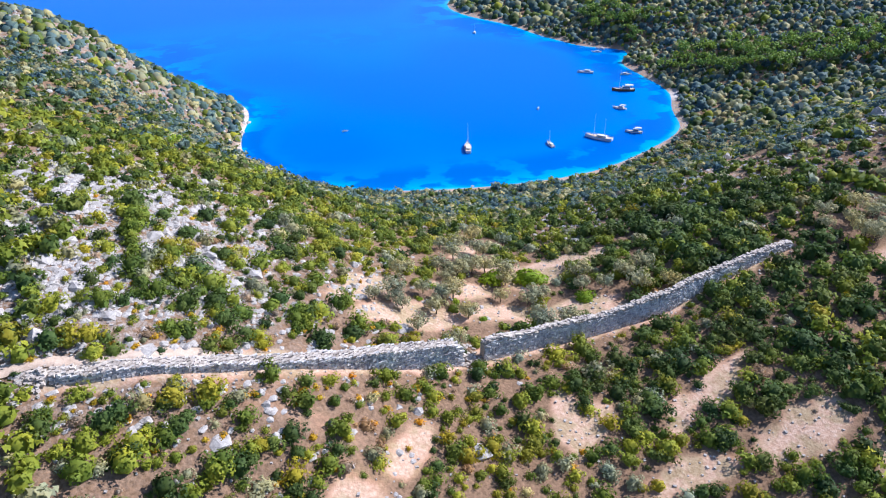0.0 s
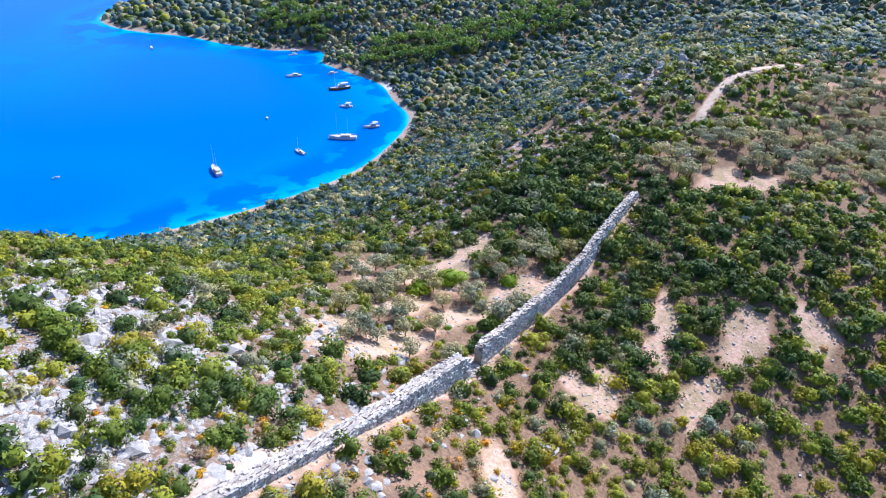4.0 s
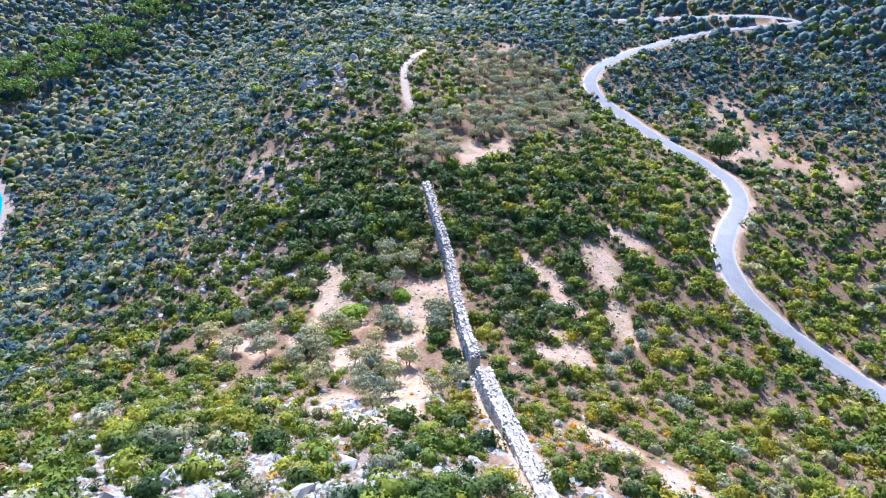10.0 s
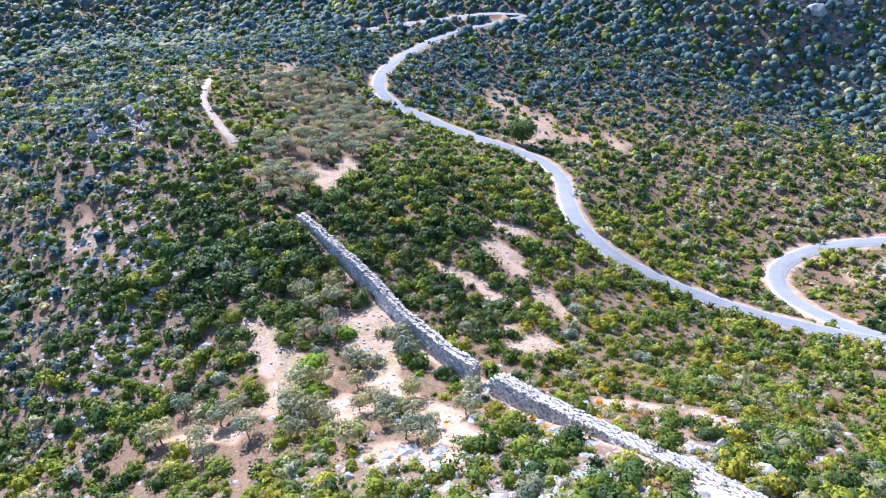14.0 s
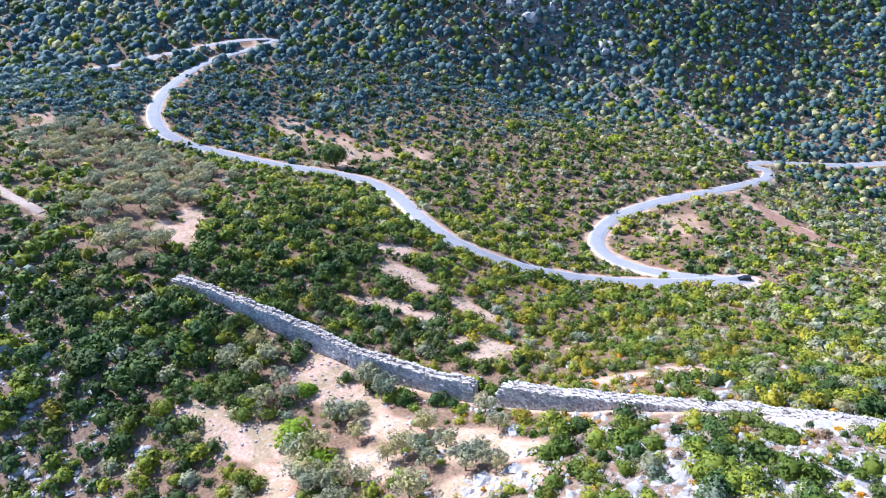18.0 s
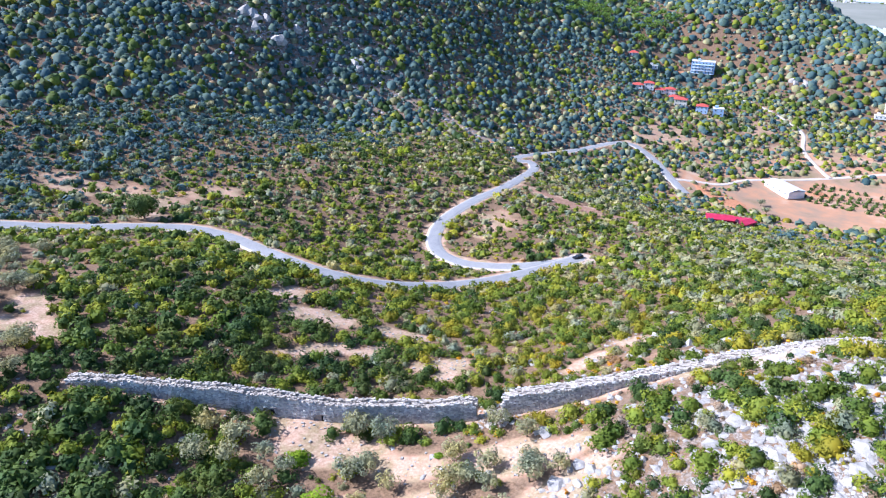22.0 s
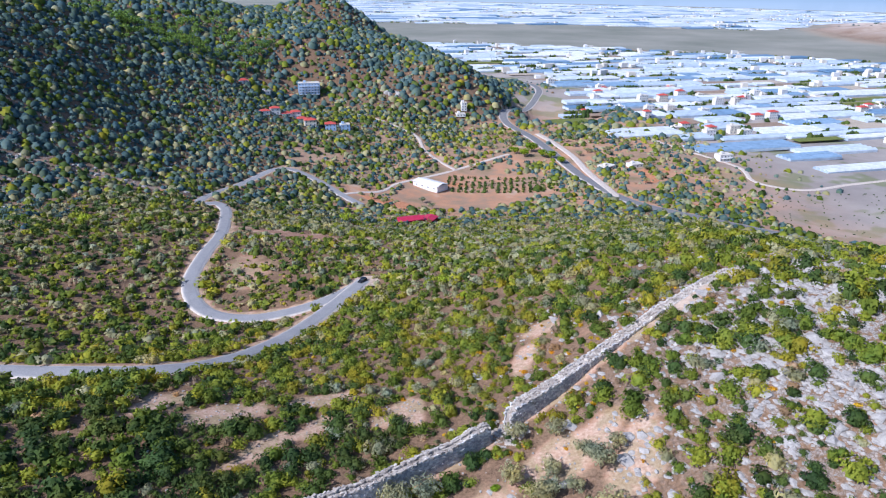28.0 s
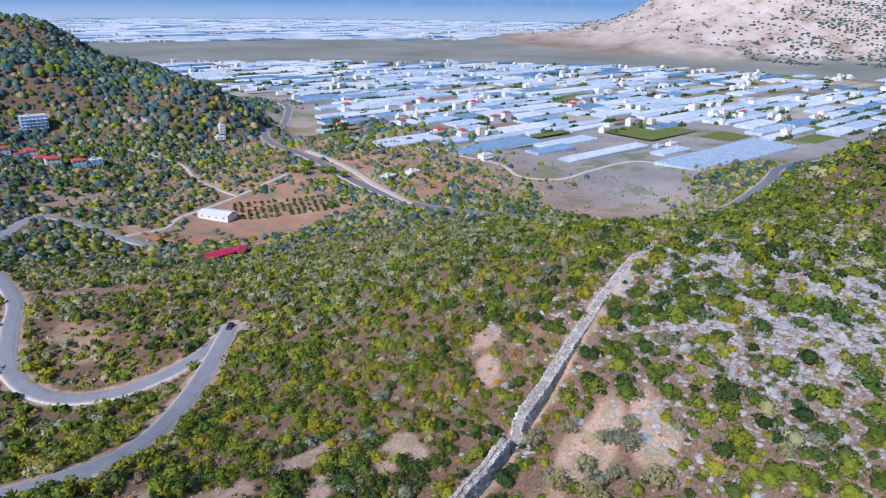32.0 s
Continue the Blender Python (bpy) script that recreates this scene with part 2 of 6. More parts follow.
def ground_material():
    m, n, l, b = material("dry_hillside", 0.95, 0.15)
    big, mid, fine = noise_at(n, l, 0.03, 4), noise_at(n, l, 0.22, 6), noise_at(n, l, 1.6, 6)
    soil = ramp(n, l, mid, [(0.3, (0.38, 0.19, 0.115)), (0.5, (0.54, 0.33, 0.22)), (0.7, (0.66, 0.5, 0.385))])
    soil = blend(n, l, step(n, l, big, 0.45, 0.65), soil, (0.44, 0.24, 0.14))
    pale = ramp(n, l, fine, [(0.3, (0.4, 0.245, 0.16)), (0.5, (0.51, 0.345, 0.245)), (0.7, (0.61, 0.46, 0.35))])
    c = blend(n, l, step(n, l, attr(n, "bare"), 0.3, 0.9), soil, pale)
    grass = ramp(n, l, fine, [(0.3, (0.13, 0.12, 0.04)), (0.7, (0.3, 0.26, 0.1))])
    c = blend(n, l, times(n, l, step(n, l, mid, 0.42, 0.6), 0.5), c, grass)
    litter = ramp(n, l, fine, [(0.3, (0.115, 0.075, 0.045)), (0.7, (0.3, 0.19, 0.118))])
    c = blend(n, l, step(n, l, attr(n, "scrub"), 0.25, 0.8), c, litter)
    stones = step(n, l, noise_at(n, l, 0.7, 6, 0.7), 0.46, 0.52)
    rocky = ramp(n, l, fine, [(0.3, (0.25, 0.235, 0.22)), (0.7, (0.5, 0.475, 0.445))])
    crack = n.new("ShaderNodeTexVoronoi")
    crack.feature = "DISTANCE_TO_EDGE"
    crack.inputs["Scale"].default_value = 1.7
    l.new(n.new("ShaderNodeNewGeometry").outputs["Position"], crack.inputs["Vector"])
    rocky = blend(n, l, step(n, l, crack.outputs["Distance"], 0.0, 0.12), (0.13, 0.11, 0.09), rocky)
    c = blend(n, l, times(n, l, stones, attr(n, "stony")), c, rocky)
    chalk = ramp(n, l, noise_at(n, l, 0.012, 8, 0.7), [(0.35, (0.36, 0.26, 0.2)), (0.5, (0.54, 0.44, 0.36)), (0.68, (0.66, 0.57, 0.5))])
    c = blend(n, l, attr(n, "chalk"), c, chalk)
    field = ramp(n, l, noise_at(n, l, 0.012, 5), [(0.3, (0.26, 0.23, 0.21)), (0.5, (0.35, 0.315, 0.285)), (0.7, (0.45, 0.4, 0.35))])
    field = blend(n, l, times(n, l, step(n, l, noise_at(n, l, 0.02, 3), 0.52, 0.6), 0.6), field, (0.16, 0.2, 0.06))
    ochre = ramp(n, l, noise_at(n, l, 0.035, 6), [(0.3, (0.24, 0.19, 0.1)), (0.44, (0.36, 0.24, 0.16)), (0.55, (0.48, 0.26, 0.15)), (0.7, (0.5, 0.37, 0.27))])
    field = blend(n, l, attr(n, "ochre"), field, ochre)
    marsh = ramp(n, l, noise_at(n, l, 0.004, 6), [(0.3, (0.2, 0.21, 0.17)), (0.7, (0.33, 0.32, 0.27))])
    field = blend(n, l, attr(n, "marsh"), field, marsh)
    c = blend(n, l, attr(n, "plain"), c, field)
    c = blend(n, l, attr(n, "beach"), c, ramp(n, l, fine, [(0.3, (0.4, 0.32, 0.27)), (0.7, (0.78, 0.72, 0.65))]))
    l.new(c, b.inputs["Base Color"])
    bump(n, l, b, fine, 0.7, 0.25)
    return m


def water_material():
    m, n, l, b = material("bay_water", 0.3, 0.04)
    d = attr(n, "depth")
    c = ramp(n, l, d, [(0.0, (0.06, 0.42, 0.58)), (0.08, (0.0, 0.31, 0.68)), (0.35, (0.0, 0.19, 0.64)), (1.0, (0.0, 0.125, 0.5))])
    weed = times(n, l, step(n, l, noise_at(n, l, 0.03, 4, 0.55), 0.44, 0.5), times(n, l, step(n, l, d, 0.8, 0.5), step(n, l, d, 0.03, 0.14)))
    c = blend(n, l, times(n, l, weed, 0.8), c, (0.0, 0.09, 0.42))
    l.new(c, b.inputs["Base Color"])
    bump(n, l, b, noise_at(n, l, 0.5, 3), 0.12, 0.3)
    return m


# ---- helpers for meshes ----
def mesh_object(name, verts, faces, mat, parent=None, smooth=False, label=""):
    me = bpy.data.meshes.new(name)
    me.from_pydata([tuple(v) for v in verts], [], [tuple(f) for f in faces])
    me.materials.append(mat)
    if smooth:
        me.polygons.foreach_set("use_smooth", [True] * len(me.polygons))
    ob = new(name, me)
    ob.parent = parent
    if label:
        ob["label"] = label
    return ob


def leaf_data(me, normals, shade):
    """Leaf clumps shaded as part of a rounded crown, with one tone for each plant."""
    me.polygons.foreach_set("use_smooth", np.ones(len(me.polygons), bool))
    a = me.attributes.new("custom_normal", "FLOAT_VECTOR", "POINT")
    a.data.foreach_set("vector", np.ascontiguousarray(normals, dtype=np.float32).ravel())
    a = me.attributes.new("plant", "FLOAT", "POINT")
    a.data.foreach_set("value", np.ascontiguousarray(shade, dtype=np.float32).ravel())


def array_object(name, verts, faces, mat, smooth=False):
    """A mesh from numpy arrays of vertices and equal-sided faces."""
    me = bpy.data.meshes.new(name)
    k = faces.shape[1]
    me.vertices.add(len(verts))
    me.vertices.foreach_set("co", np.ascontiguousarray(verts, dtype=np.float32).ravel())
    me.loops.add(faces.size)
    me.loops.foreach_set("vertex_index", np.ascontiguousarray(faces, dtype=np.int32).ravel())
    me.polygons.add(len(faces))
    me.polygons.foreach_set("loop_start", np.arange(0, faces.size, k, dtype=np.int32))
    me.polygons.foreach_set("use_smooth", np.full(len(faces), smooth))
    me.materials.append(mat)
    me.update(calc_edges=True)
    return new(name, me)


def part(name, bm, mat, parent, label=""):
    me = bpy.data.meshes.new(name)
    bm.to_mesh(me)
    bm.free()
    me.materials.append(mat)
    ob = new(name, me)
    ob.parent = parent
    if label:
        ob["label"] = label
    return ob


def box_bm(cx, cy, cz, sx, sy, sz, bevel=0.0, turn=0.0):
    bm = bmesh.new()
    bmesh.ops.create_cube(bm, size=1.0, matrix=Matrix.Translation((cx, cy, cz)) @ Matrix.Rotation(turn, 4, "Z") @ Matrix.Diagonal((sx, sy, sz, 1)))
    if bevel:
        bmesh.ops.bevel(bm, geom=bm.edges[:], offset=bevel, segments=1, affect="EDGES")
    return bm


def empty(name, x, y, z, turn=0.0):
    ob = new(name)
    ob.matrix_world = pose(x, y, z, 0, 0, turn)
    return ob


rng = np.random.default_rng(7)


def lattice(ix, iy, seed):
    h = (ix.astype(np.int64) * 374761393 + iy.astype(np.int64) * 668265263 + seed * 974711) & 0x7FFFFFFF
    h = ((h ^ (h >> 13)) * 1274126177) & 0x7FFFFFFF
    return ((h ^ (h >> 16)) & 0xFFFF) / 65535.0


def value_noise(x, y, size, seed=0, octaves=3):
    """Smooth noise between 0 and 1 over arrays of places."""
    total, weight, out = 0.0, 1.0, 0.0
    x, y = np.asarray(x, float) / size, np.asarray(y, float) / size
    for o in range(octaves):
        ix, iy = np.floor(x), np.floor(y)
        fx, fy = x - ix, y - iy
        fx, fy = fx * fx * (3 - 2 * fx), fy * fy * (3 - 2 * fy)
        a, b = lattice(ix, iy, seed + o), lattice(ix + 1, iy, seed + o)
        c, d = lattice(ix, iy + 1, seed + o), lattice(ix + 1, iy + 1, seed + o)
        out = out + weight * ((a + (b - a) * fx) * (1 - fy) + (c + (d - c) * fx) * fy)
        total, weight, x, y = total + weight, weight * 0.5, x * 2.03 + 5.1, y * 2.03 + 1.7
    return out / total


def smooth01(v, lo, hi):
    s = np.clip((np.asarray(v, float) - lo) / (hi - lo), 0, 1)
    return s * s * (3 - 2 * s)


# ---- the land: rounded hills and hollows (x, y, radius, height) ----
BAY_SHORE = [
    (-30, 380, 120, -18.6), (130, 460, 120, -16.4), (-270, 380, 120, 80.8), (-190, 540, 120, -11.0), (50, 620, 120, -16.0),
    (-165, 410, 70, -18.9), (-435, 455, 70, 33.4), (-120, 365, 70, -19.5), (50, 1100, 340, -5.8), (105, 320, 70, -6.9),
    (-490, 650, 200, -7.4), (-210, 500, 70, -13.0), (60, 725, 70, 5.3), (-75, 410, 70, 6.9), (-75, 500, 70, -5.5), (152, 470, 32, 3.2), (126, 632, 26, -8.5), (42, 738, 45, -2.8), (15, 865, 85, 13.0),
]
BAY_HEIGHTS = [
    (650, 500, 340, 98.2), (290, 910, 200, 68.2), (680, 780, 200, 95.8), (285, 320, 70, 24.2), (330, 410, 70, -6.8),
    (210, 700, 120, 13.3), (600, 410, 70, 33.1), (420, 780, 200, 17.5), (465, 365, 70, 15.2), (195, 320, 70, 7.2),
]
RIDGE = [
    (-190, 140, 120, 69.7), (210, 220, 120, 30.6), (-30, 95, 70, 13.4), (60, 185, 70, 17.8), (-360, 0, 200, 29.5),
    (-75, 5, 70, 18.6), (-75, 230, 70, 0.2), (550, 130, 200, 56.4), (105, 95, 70, 16.0), (210, -20, 120, -8.9),
    (-165, 275, 70, 27.4), (-118, 46, 38, -4.5), (150, 230, 70, 23.2), (-75, 95, 70, 17.2), (-300, 95, 70, 19.7), (-210, 50, 70, 36.4),
    (-75, 185, 70, 15.4), (105, 5, 70, -14.2), (-165, 5, 70, -11.7), (285, 185, 70, 11.9),
]
VALLEY = [
    (50, -100, 340, 59.8), (30, -260, 200, -57.1), (-120, -715, 70, -6.1), (50, -660, 120, 11.8), (-270, -180, 120, -27.5),
    (50, -1300, 340, -1.6), (130, -820, 120, 40.3), (150, -535, 70, -26.0), (-30, -535, 70, -15.4), (150, -895, 70, -0.9),
    (-100, -1040, 200, -6.6), (-30, -625, 70, 34.6), (150, -960, 70, 0.0), (130, -180, 120, -9.5), (-360, -390, 200, -7.2),
    (-510, -100, 120, 13.3), (150, -1030, 70, -37.8), (150, -625, 70, 24.7), (-120, -625, 70, -27.2), (15, -760, 70, 19.5),
    (-345, -130, 70, -7.7), (195, -265, 70, -13.2),
]
MOUNTAIN = [
    (250, -900, 340, 18.9), (650, -300, 340, 199.9), (290, -180, 120, -15.1), (210, -420, 120, -11.1), (240, -355, 70, -12.6),
    (780, -310, 70, 75.2), (450, -700, 340, 78.6), (610, -100, 120, 32.1), (375, -175, 70, 13.1), (285, -580, 70, -15.4),
    (420, -580, 70, -20.9), (285, -130, 70, -20.6),
]
FAR_SPUR = [
    (160, -1010, 90, 97.4), (250, -1000, 120, 9.7), (70, -940, 80, -1.6), (345, -760, 120, 15.7), (420, -930, 150, 33.5),
    (620, -830, 180, 76.8), (520, -660, 120, -15.2), (0, -1120, 110, -3.2), (170, -1180, 120, 27.6), (340, -1180, 150, 67.2),
    (150, -860, 70, -15.1), (-40, -940, 80, -12.7), (40, -1010, 60, 5.1), (230, -880, 80, 4.6),
]
CONES = [(-2050, -1700, 430, 300), (-2500, -1200, 420, 230)]
HILLS = np.array(BAY_SHORE + BAY_HEIGHTS + RIDGE + VALLEY + MOUNTAIN + FAR_SPUR + CONES, float)


def hill_height(x, y):
    x, y = np.asarray(x, float), np.asarray(y, float)
    z = 3.0 - 12.0 * smooth01(y, 500, 900)
    for cx, cy, r, h in HILLS:
        z = z + h * np.exp(-((x - cx) ** 2 + (y - cy) ** 2) / r ** 2)
    return z


def resample(line, step_m):
    """A smooth run of places through the corners of a line."""
    p = np.array(line, float)
    t = np.arange(len(p))
    fine = np.linspace(0, len(p) - 1, 40 * len(p))
    q = []
    for f in fine:
        i = min(int(f), len(p) - 2)
        u = f - i
        a, b, c, d = p[max(i - 1, 0)], p[i], p[i + 1], p[min(i + 2, len(p) - 1)]
        q.append(0.5 * (2 * b + (c - a) * u + (2 * a - 5 * b + 4 * c - d) * u * u + (3 * b - a - 3 * c + d) * u ** 3))
    q = np.array(q)
    run = np.concatenate([[0], np.cumsum(np.linalg.norm(np.diff(q, axis=0), axis=1))])
    s = np.linspace(0, run[-1], max(3, int(run[-1] / step_m)))
    return np.stack([np.interp(s, run, q[:, k]) for k in range(p.shape[1])], axis=1)


MOUNTAIN_ROAD = resample([(338, 225), (334, 200), (343, 158), (360, 115), (368, 70), (364, 42), (357, 52), (345, 87), (316, 112), (275, 128), (243, 133), (222, 127),
                          (205, 109), (192, 94), (180, 76), (167, 63), (148, 59), (125, 62), (105, 62.5), (90, 56.5), (81, 46), (74, 32), (66, 14), (59, -2), (52, -18), (47, -30)], 3.0)
LOWER_ROAD = resample([(47, -30), (54, -20), (64, -12), (75, -7), (88, -5), (103, -10), (114, -22), (121, -40), (123, -68), (124, -98), (132, -136), (141, -168), (150, -177), (158, -171),
                       (160, -200), (157, -237), (144, -286), (130, -306), (106, -294), (84, -270), (66, -248)], 3.0)
SHED_TRACK = resample([(84, -270), (70, -281), (53, -292), (40, -318), (-4, -356), (-60, -404)], 4.0)
GROVE_TRACK = resample([(-8, -358), (18, -400), (28, -440), (60, -470), (90, -490)], 4.0)
HIGHWAY = resample([(-620, -262), (-549, -244), (-472, -212), (-400, -170), (-300, -150), (-200, -190), (-140, -240), (-117, -321), (-103, -401), (-86, -491), (-72, -555), (-90, -610), (-135, -720), (-150, -800), (-120, -900), (-60, -1000)], 5.0)
SHOULDER = resample([(-128, -250), (-126, -300), (-122, -345), (-118, -400), (-100, -480)], 5.0)
FIELD_TRACK = resample([(-200, -560), (-215, -470), (-240, -410), (-262, -360), (-258, -318), (-290, -300), (-340, -316), (-400, -330), (-420, -300)], 5.0)
RIDGE_PATH = resample([(136, 181), (150, 190), (168, 199), (190, 203), (214, 206)], 2.5)
WALL_WEST = resample([(-54.5, 71.2), (-50, 73), (-42, 77.5), (-33, 82), (-20, 89.5), (-7, 97.5), (5, 104.5)], 1.0)
WALL_EAST = resample([(9.5, 107.5), (22, 114.8), (40, 124.5), (52, 131), (62, 137.5), (74, 145), (86, 152.5)], 1.0)


def line_height(line):
    z = hill_height(line[:, 0], line[:, 1])
    k = np.ones(9) / 9
    return np.convolve(np.pad(z, 4, mode="edge"), k, mode="valid")


ROADS = [(MOUNTAIN_ROAD, 3.5), (LOWER_ROAD, 3.5), (SHED_TRACK, 2.0), (GROVE_TRACK, 1.8), (HIGHWAY, 5.5), (FIELD_TRACK, 2.2), (SHOULDER, 3.5)]
ROADS = [(line, half, line_height(line)) for line, half in ROADS]


def nearest_on(line, x, y):
    """Distance of places to a line, and the number of the nearest point of it."""
    best, index = np.full(x.shape, 1e9), np.zeros(x.shape, int)
    for i, (px, py) in enumerate(line):
        d = (x - px) ** 2 + (y - py) ** 2
        closer = d < best
        best, index = np.where(closer, d, best), np.where(closer, i, index)
    return np.sqrt(best), index


def near_box(line, x, y, margin):
    return (x > line[:, 0].min() - margin) & (x < line[:, 0].max() + margin) & (y > line[:, 1].min() - margin) & (y < line[:, 1].max() + margin)


def land_height(x, y):
    """The ground with its bumps, and the roads cut into it."""
    x, y = np.asarray(x, float), np.asarray(y, float)
    z = hill_height(x, y)
    wild = smooth01(z, 4, 14)
    z = z + wild * ((value_noise(x, y, 26, 3, 3) - 0.5) * 3.0 + (value_noise(x, y, 5, 9, 2) - 0.5) * 0.9)
    far = smooth01(-x, 1100, 1500) * wild
    if far.any():
        z = z + far * (value_noise(x, y, 160, 15, 4) - 0.5) * 75
    for line, half, lz in ROADS:
        inside = near_box(line, x, y, 14)
        if inside.any():
            d, i = nearest_on(line, x[inside], y[inside])
            w = 1 - smooth01(d, half + 1.0, half + 6.0)
            z[inside] = z[inside] * (1 - w) + (lz[i] - 0.35) * w
    return z


# clearings with bare soil: x, y, half length, half width, turn
CLEARINGS = [(23, 148, 11, 4.5, 60), (12, 149, 6, 4, 20), (29, 129, 11, 4, 30), (44, 130, 7, 2.5, 30), (4, 160, 8, 3, 80), (113, 147, 10, 5, 20), (125, 141, 8, 4, -10),
             (74, 95, 7, 3, 60), (47, 84, 8, 3, 20), (30, 91, 8, 2.5, 60), (26, 92, 7, 3, 100), (-2, 78, 8, 3, 70), (-8, 66, 6, 4, 30), (48, 97, 6, 2.5, 80), (62, 112, 5, 2, 40), (58, 106, 7, 3.5, 60), (67, 93, 9, 4, 50), (48, 84, 8, 3.5, 30), (86, 88, 8, 4, 60)]
CLEARINGS += [(204, 60, 10, 6, 60), (84, -108, 33, 9, -12), (-10, 115, 10, 5, 40), (-16, 124, 8, 5, 60), (-2, 117, 8, 4, 30), (3, 133, 8, 4, 20), (-18, 120, 8, 4, 60), (194, 66, 9, 6, 20), (36, 156, 10, 4, 30), (28, 150, 8, 4, 30), (34, 133, 8, 4, 30), (40, 129.5, 9, 3, 30), (14, 127, 9, 3.5, 20)]
THIN = [(88, 214, 18, 7, 60), (205, -189, 48, 5, 0), (202, 28, 16, 9, 80), (240, 66, 24, 11, 10), (214, 50, 26, 13, 40), (97, -52, 18, 12, 100), (-50, -140, 40, 18, 60)]
FIELDS = [(84, -108, 33, 9, -12), (207, 183, 14, 8, 10), (242, 177, 16, 7, 0), (116, -348, 40, 25, 20), (40, -268, 34, 14, -30), (-27, -393, 60, 30, 20),
          (79, -419, 40, 22, 10), (-69, -478, 50, 28, 0), (-160, -430, 60, 45, 0), (-184, -340, 50, 40, 30), (-250, -330, 60, 50, 0), (150, -365, 26, 16, 40), (-130, -560, 40, 60, 0)]


def oval(x, y, shape, soft=0.5):
    cx, cy, a, b, turn = shape
    c, s = math.cos(radians(turn)), math.sin(radians(turn))
    u, v = ((x - cx) * c + (y - cy) * s) / a, (-(x - cx) * s + (y - cy) * c) / b
    return 1 - smooth01(np.sqrt(u * u + v * v) + (value_noise(x, y, 5, 21, 3) - 0.5) * 1.2, 1 - soft, 1 + soft)


def bare_at(x, y):
    v = np.zeros(np.shape(x))
    for c in CLEARINGS:
        v = np.maximum(v, oval(x, y, c))
    for c in THIN:
        v = np.maximum(v, 0.62 * oval(x, y, c))
    for c in FIELDS:
        v = np.maximum(v, 0.6 * oval(x, y, c))
    return v


def road_gap(x, y):
    """1 on roads, walls and paths and close beside them."""
    v = np.zeros(np.shape(x))
    for line, half in [(l, h + 1.2) for l, h, _ in ROADS] + [(WALL_WEST, 2.2), (WALL_EAST, 1.9), (RIDGE_PATH, 1.6)]:
        inside = near_box(line, x, y, 8)
        if inside.any():
            d, _ = nearest_on(line, x[inside], y[inside])
            v[inside] = np.maximum(v[inside], 1 - smooth01(d, half, half + 0.8))
    return v


def cape_at(x, y):
    return np.exp(-(((x + 270) / 120) ** 2 + ((y - 390) / 75) ** 2))


def stony_at(x, y):
    west = np.exp(-(((x + 66) / 34) ** 2 + ((y - 110) / 36) ** 2))
    crag = np.exp(-(((x - 155) / 22) ** 2 + ((y - 228) / 20) ** 2)) + 0.35 * np.exp(-(((x - 65) / 40) ** 2 + ((y - 195) / 20) ** 2))
    east = np.exp(-(((x - 300) / 60) ** 2 + ((y + 180) / 60) ** 2))
    cliff = np.exp(-(((x - 352) / 26) ** 2 + ((y + 145) / 22) ** 2)) + np.exp(-(((x - 306) / 17) ** 2 + ((y + 183) / 14) ** 2)) + 0.8 * np.exp(-(((x - 205) / 42) ** 2 + ((y + 189) / 7) ** 2))
    return np.clip(1.1 * west + 0.9 * crag + 0.6 * east + 0.8 * cliff + 0.7 * cape_at(x, y), 0, 1)


def plain_at(x, y, z):
    return (1 - smooth01(z, 6, 12)) * smooth01(-y, 130, 240)


def thicket_at(x, y):
    return 0.6 * np.exp(-(((x - 88) / 40) ** 2 + ((y - 112) / 34) ** 2)) + 0.9 * np.exp(-(((x - 70) / 34) ** 2 + ((y - 168) / 32) ** 2))


def scrub_at(x, y, z):
    """How thickly the land is grown over, from 0 to 1."""
    near = 1 - smooth01(np.hypot(x - 7, y - 104), 90, 170)
    v = np.clip(0.6 - 0.18 * near + (0.9 + 0.25 * near) * value_noise(x, y, 11, 41, 3) + thicket_at(x, y) + 0.25 * smooth01(x, 220, 300) + 0.3 * smooth01(y, 190, 260), 0, 1)
    v = v * (1 - bare_at(x, y)) * (1 - 0.12 * stony_at(x, y)) * (1 - 0.3 * cape_at(x, y))
    return v * smooth01(z, 0.8, 1.8) * (1 - plain_at(x, y, z) * (1 - 0.85 * smooth01(x, -330, -180) * smooth01(y, -700, -600) * smooth01(value_noise(x, y, 26, 47, 2), 0.22, 0.5)))


# ---- ground sheet ----
def graded(lo, hi, fine, outer, growth=1.12):
    mid = list(np.arange(lo, hi + 0.01, fine))
    s, a = fine, mid[0]
    left, right = [], []
    while a > -outer:
        s = min(s * growth, 160)
        a -= s
        left.append(a)
    s, a = fine, mid[-1]
    while a < outer:
        s = min(s * growth, 160)
        a += s
        right.append(a)
    return np.array(left[::-1] + mid + right)


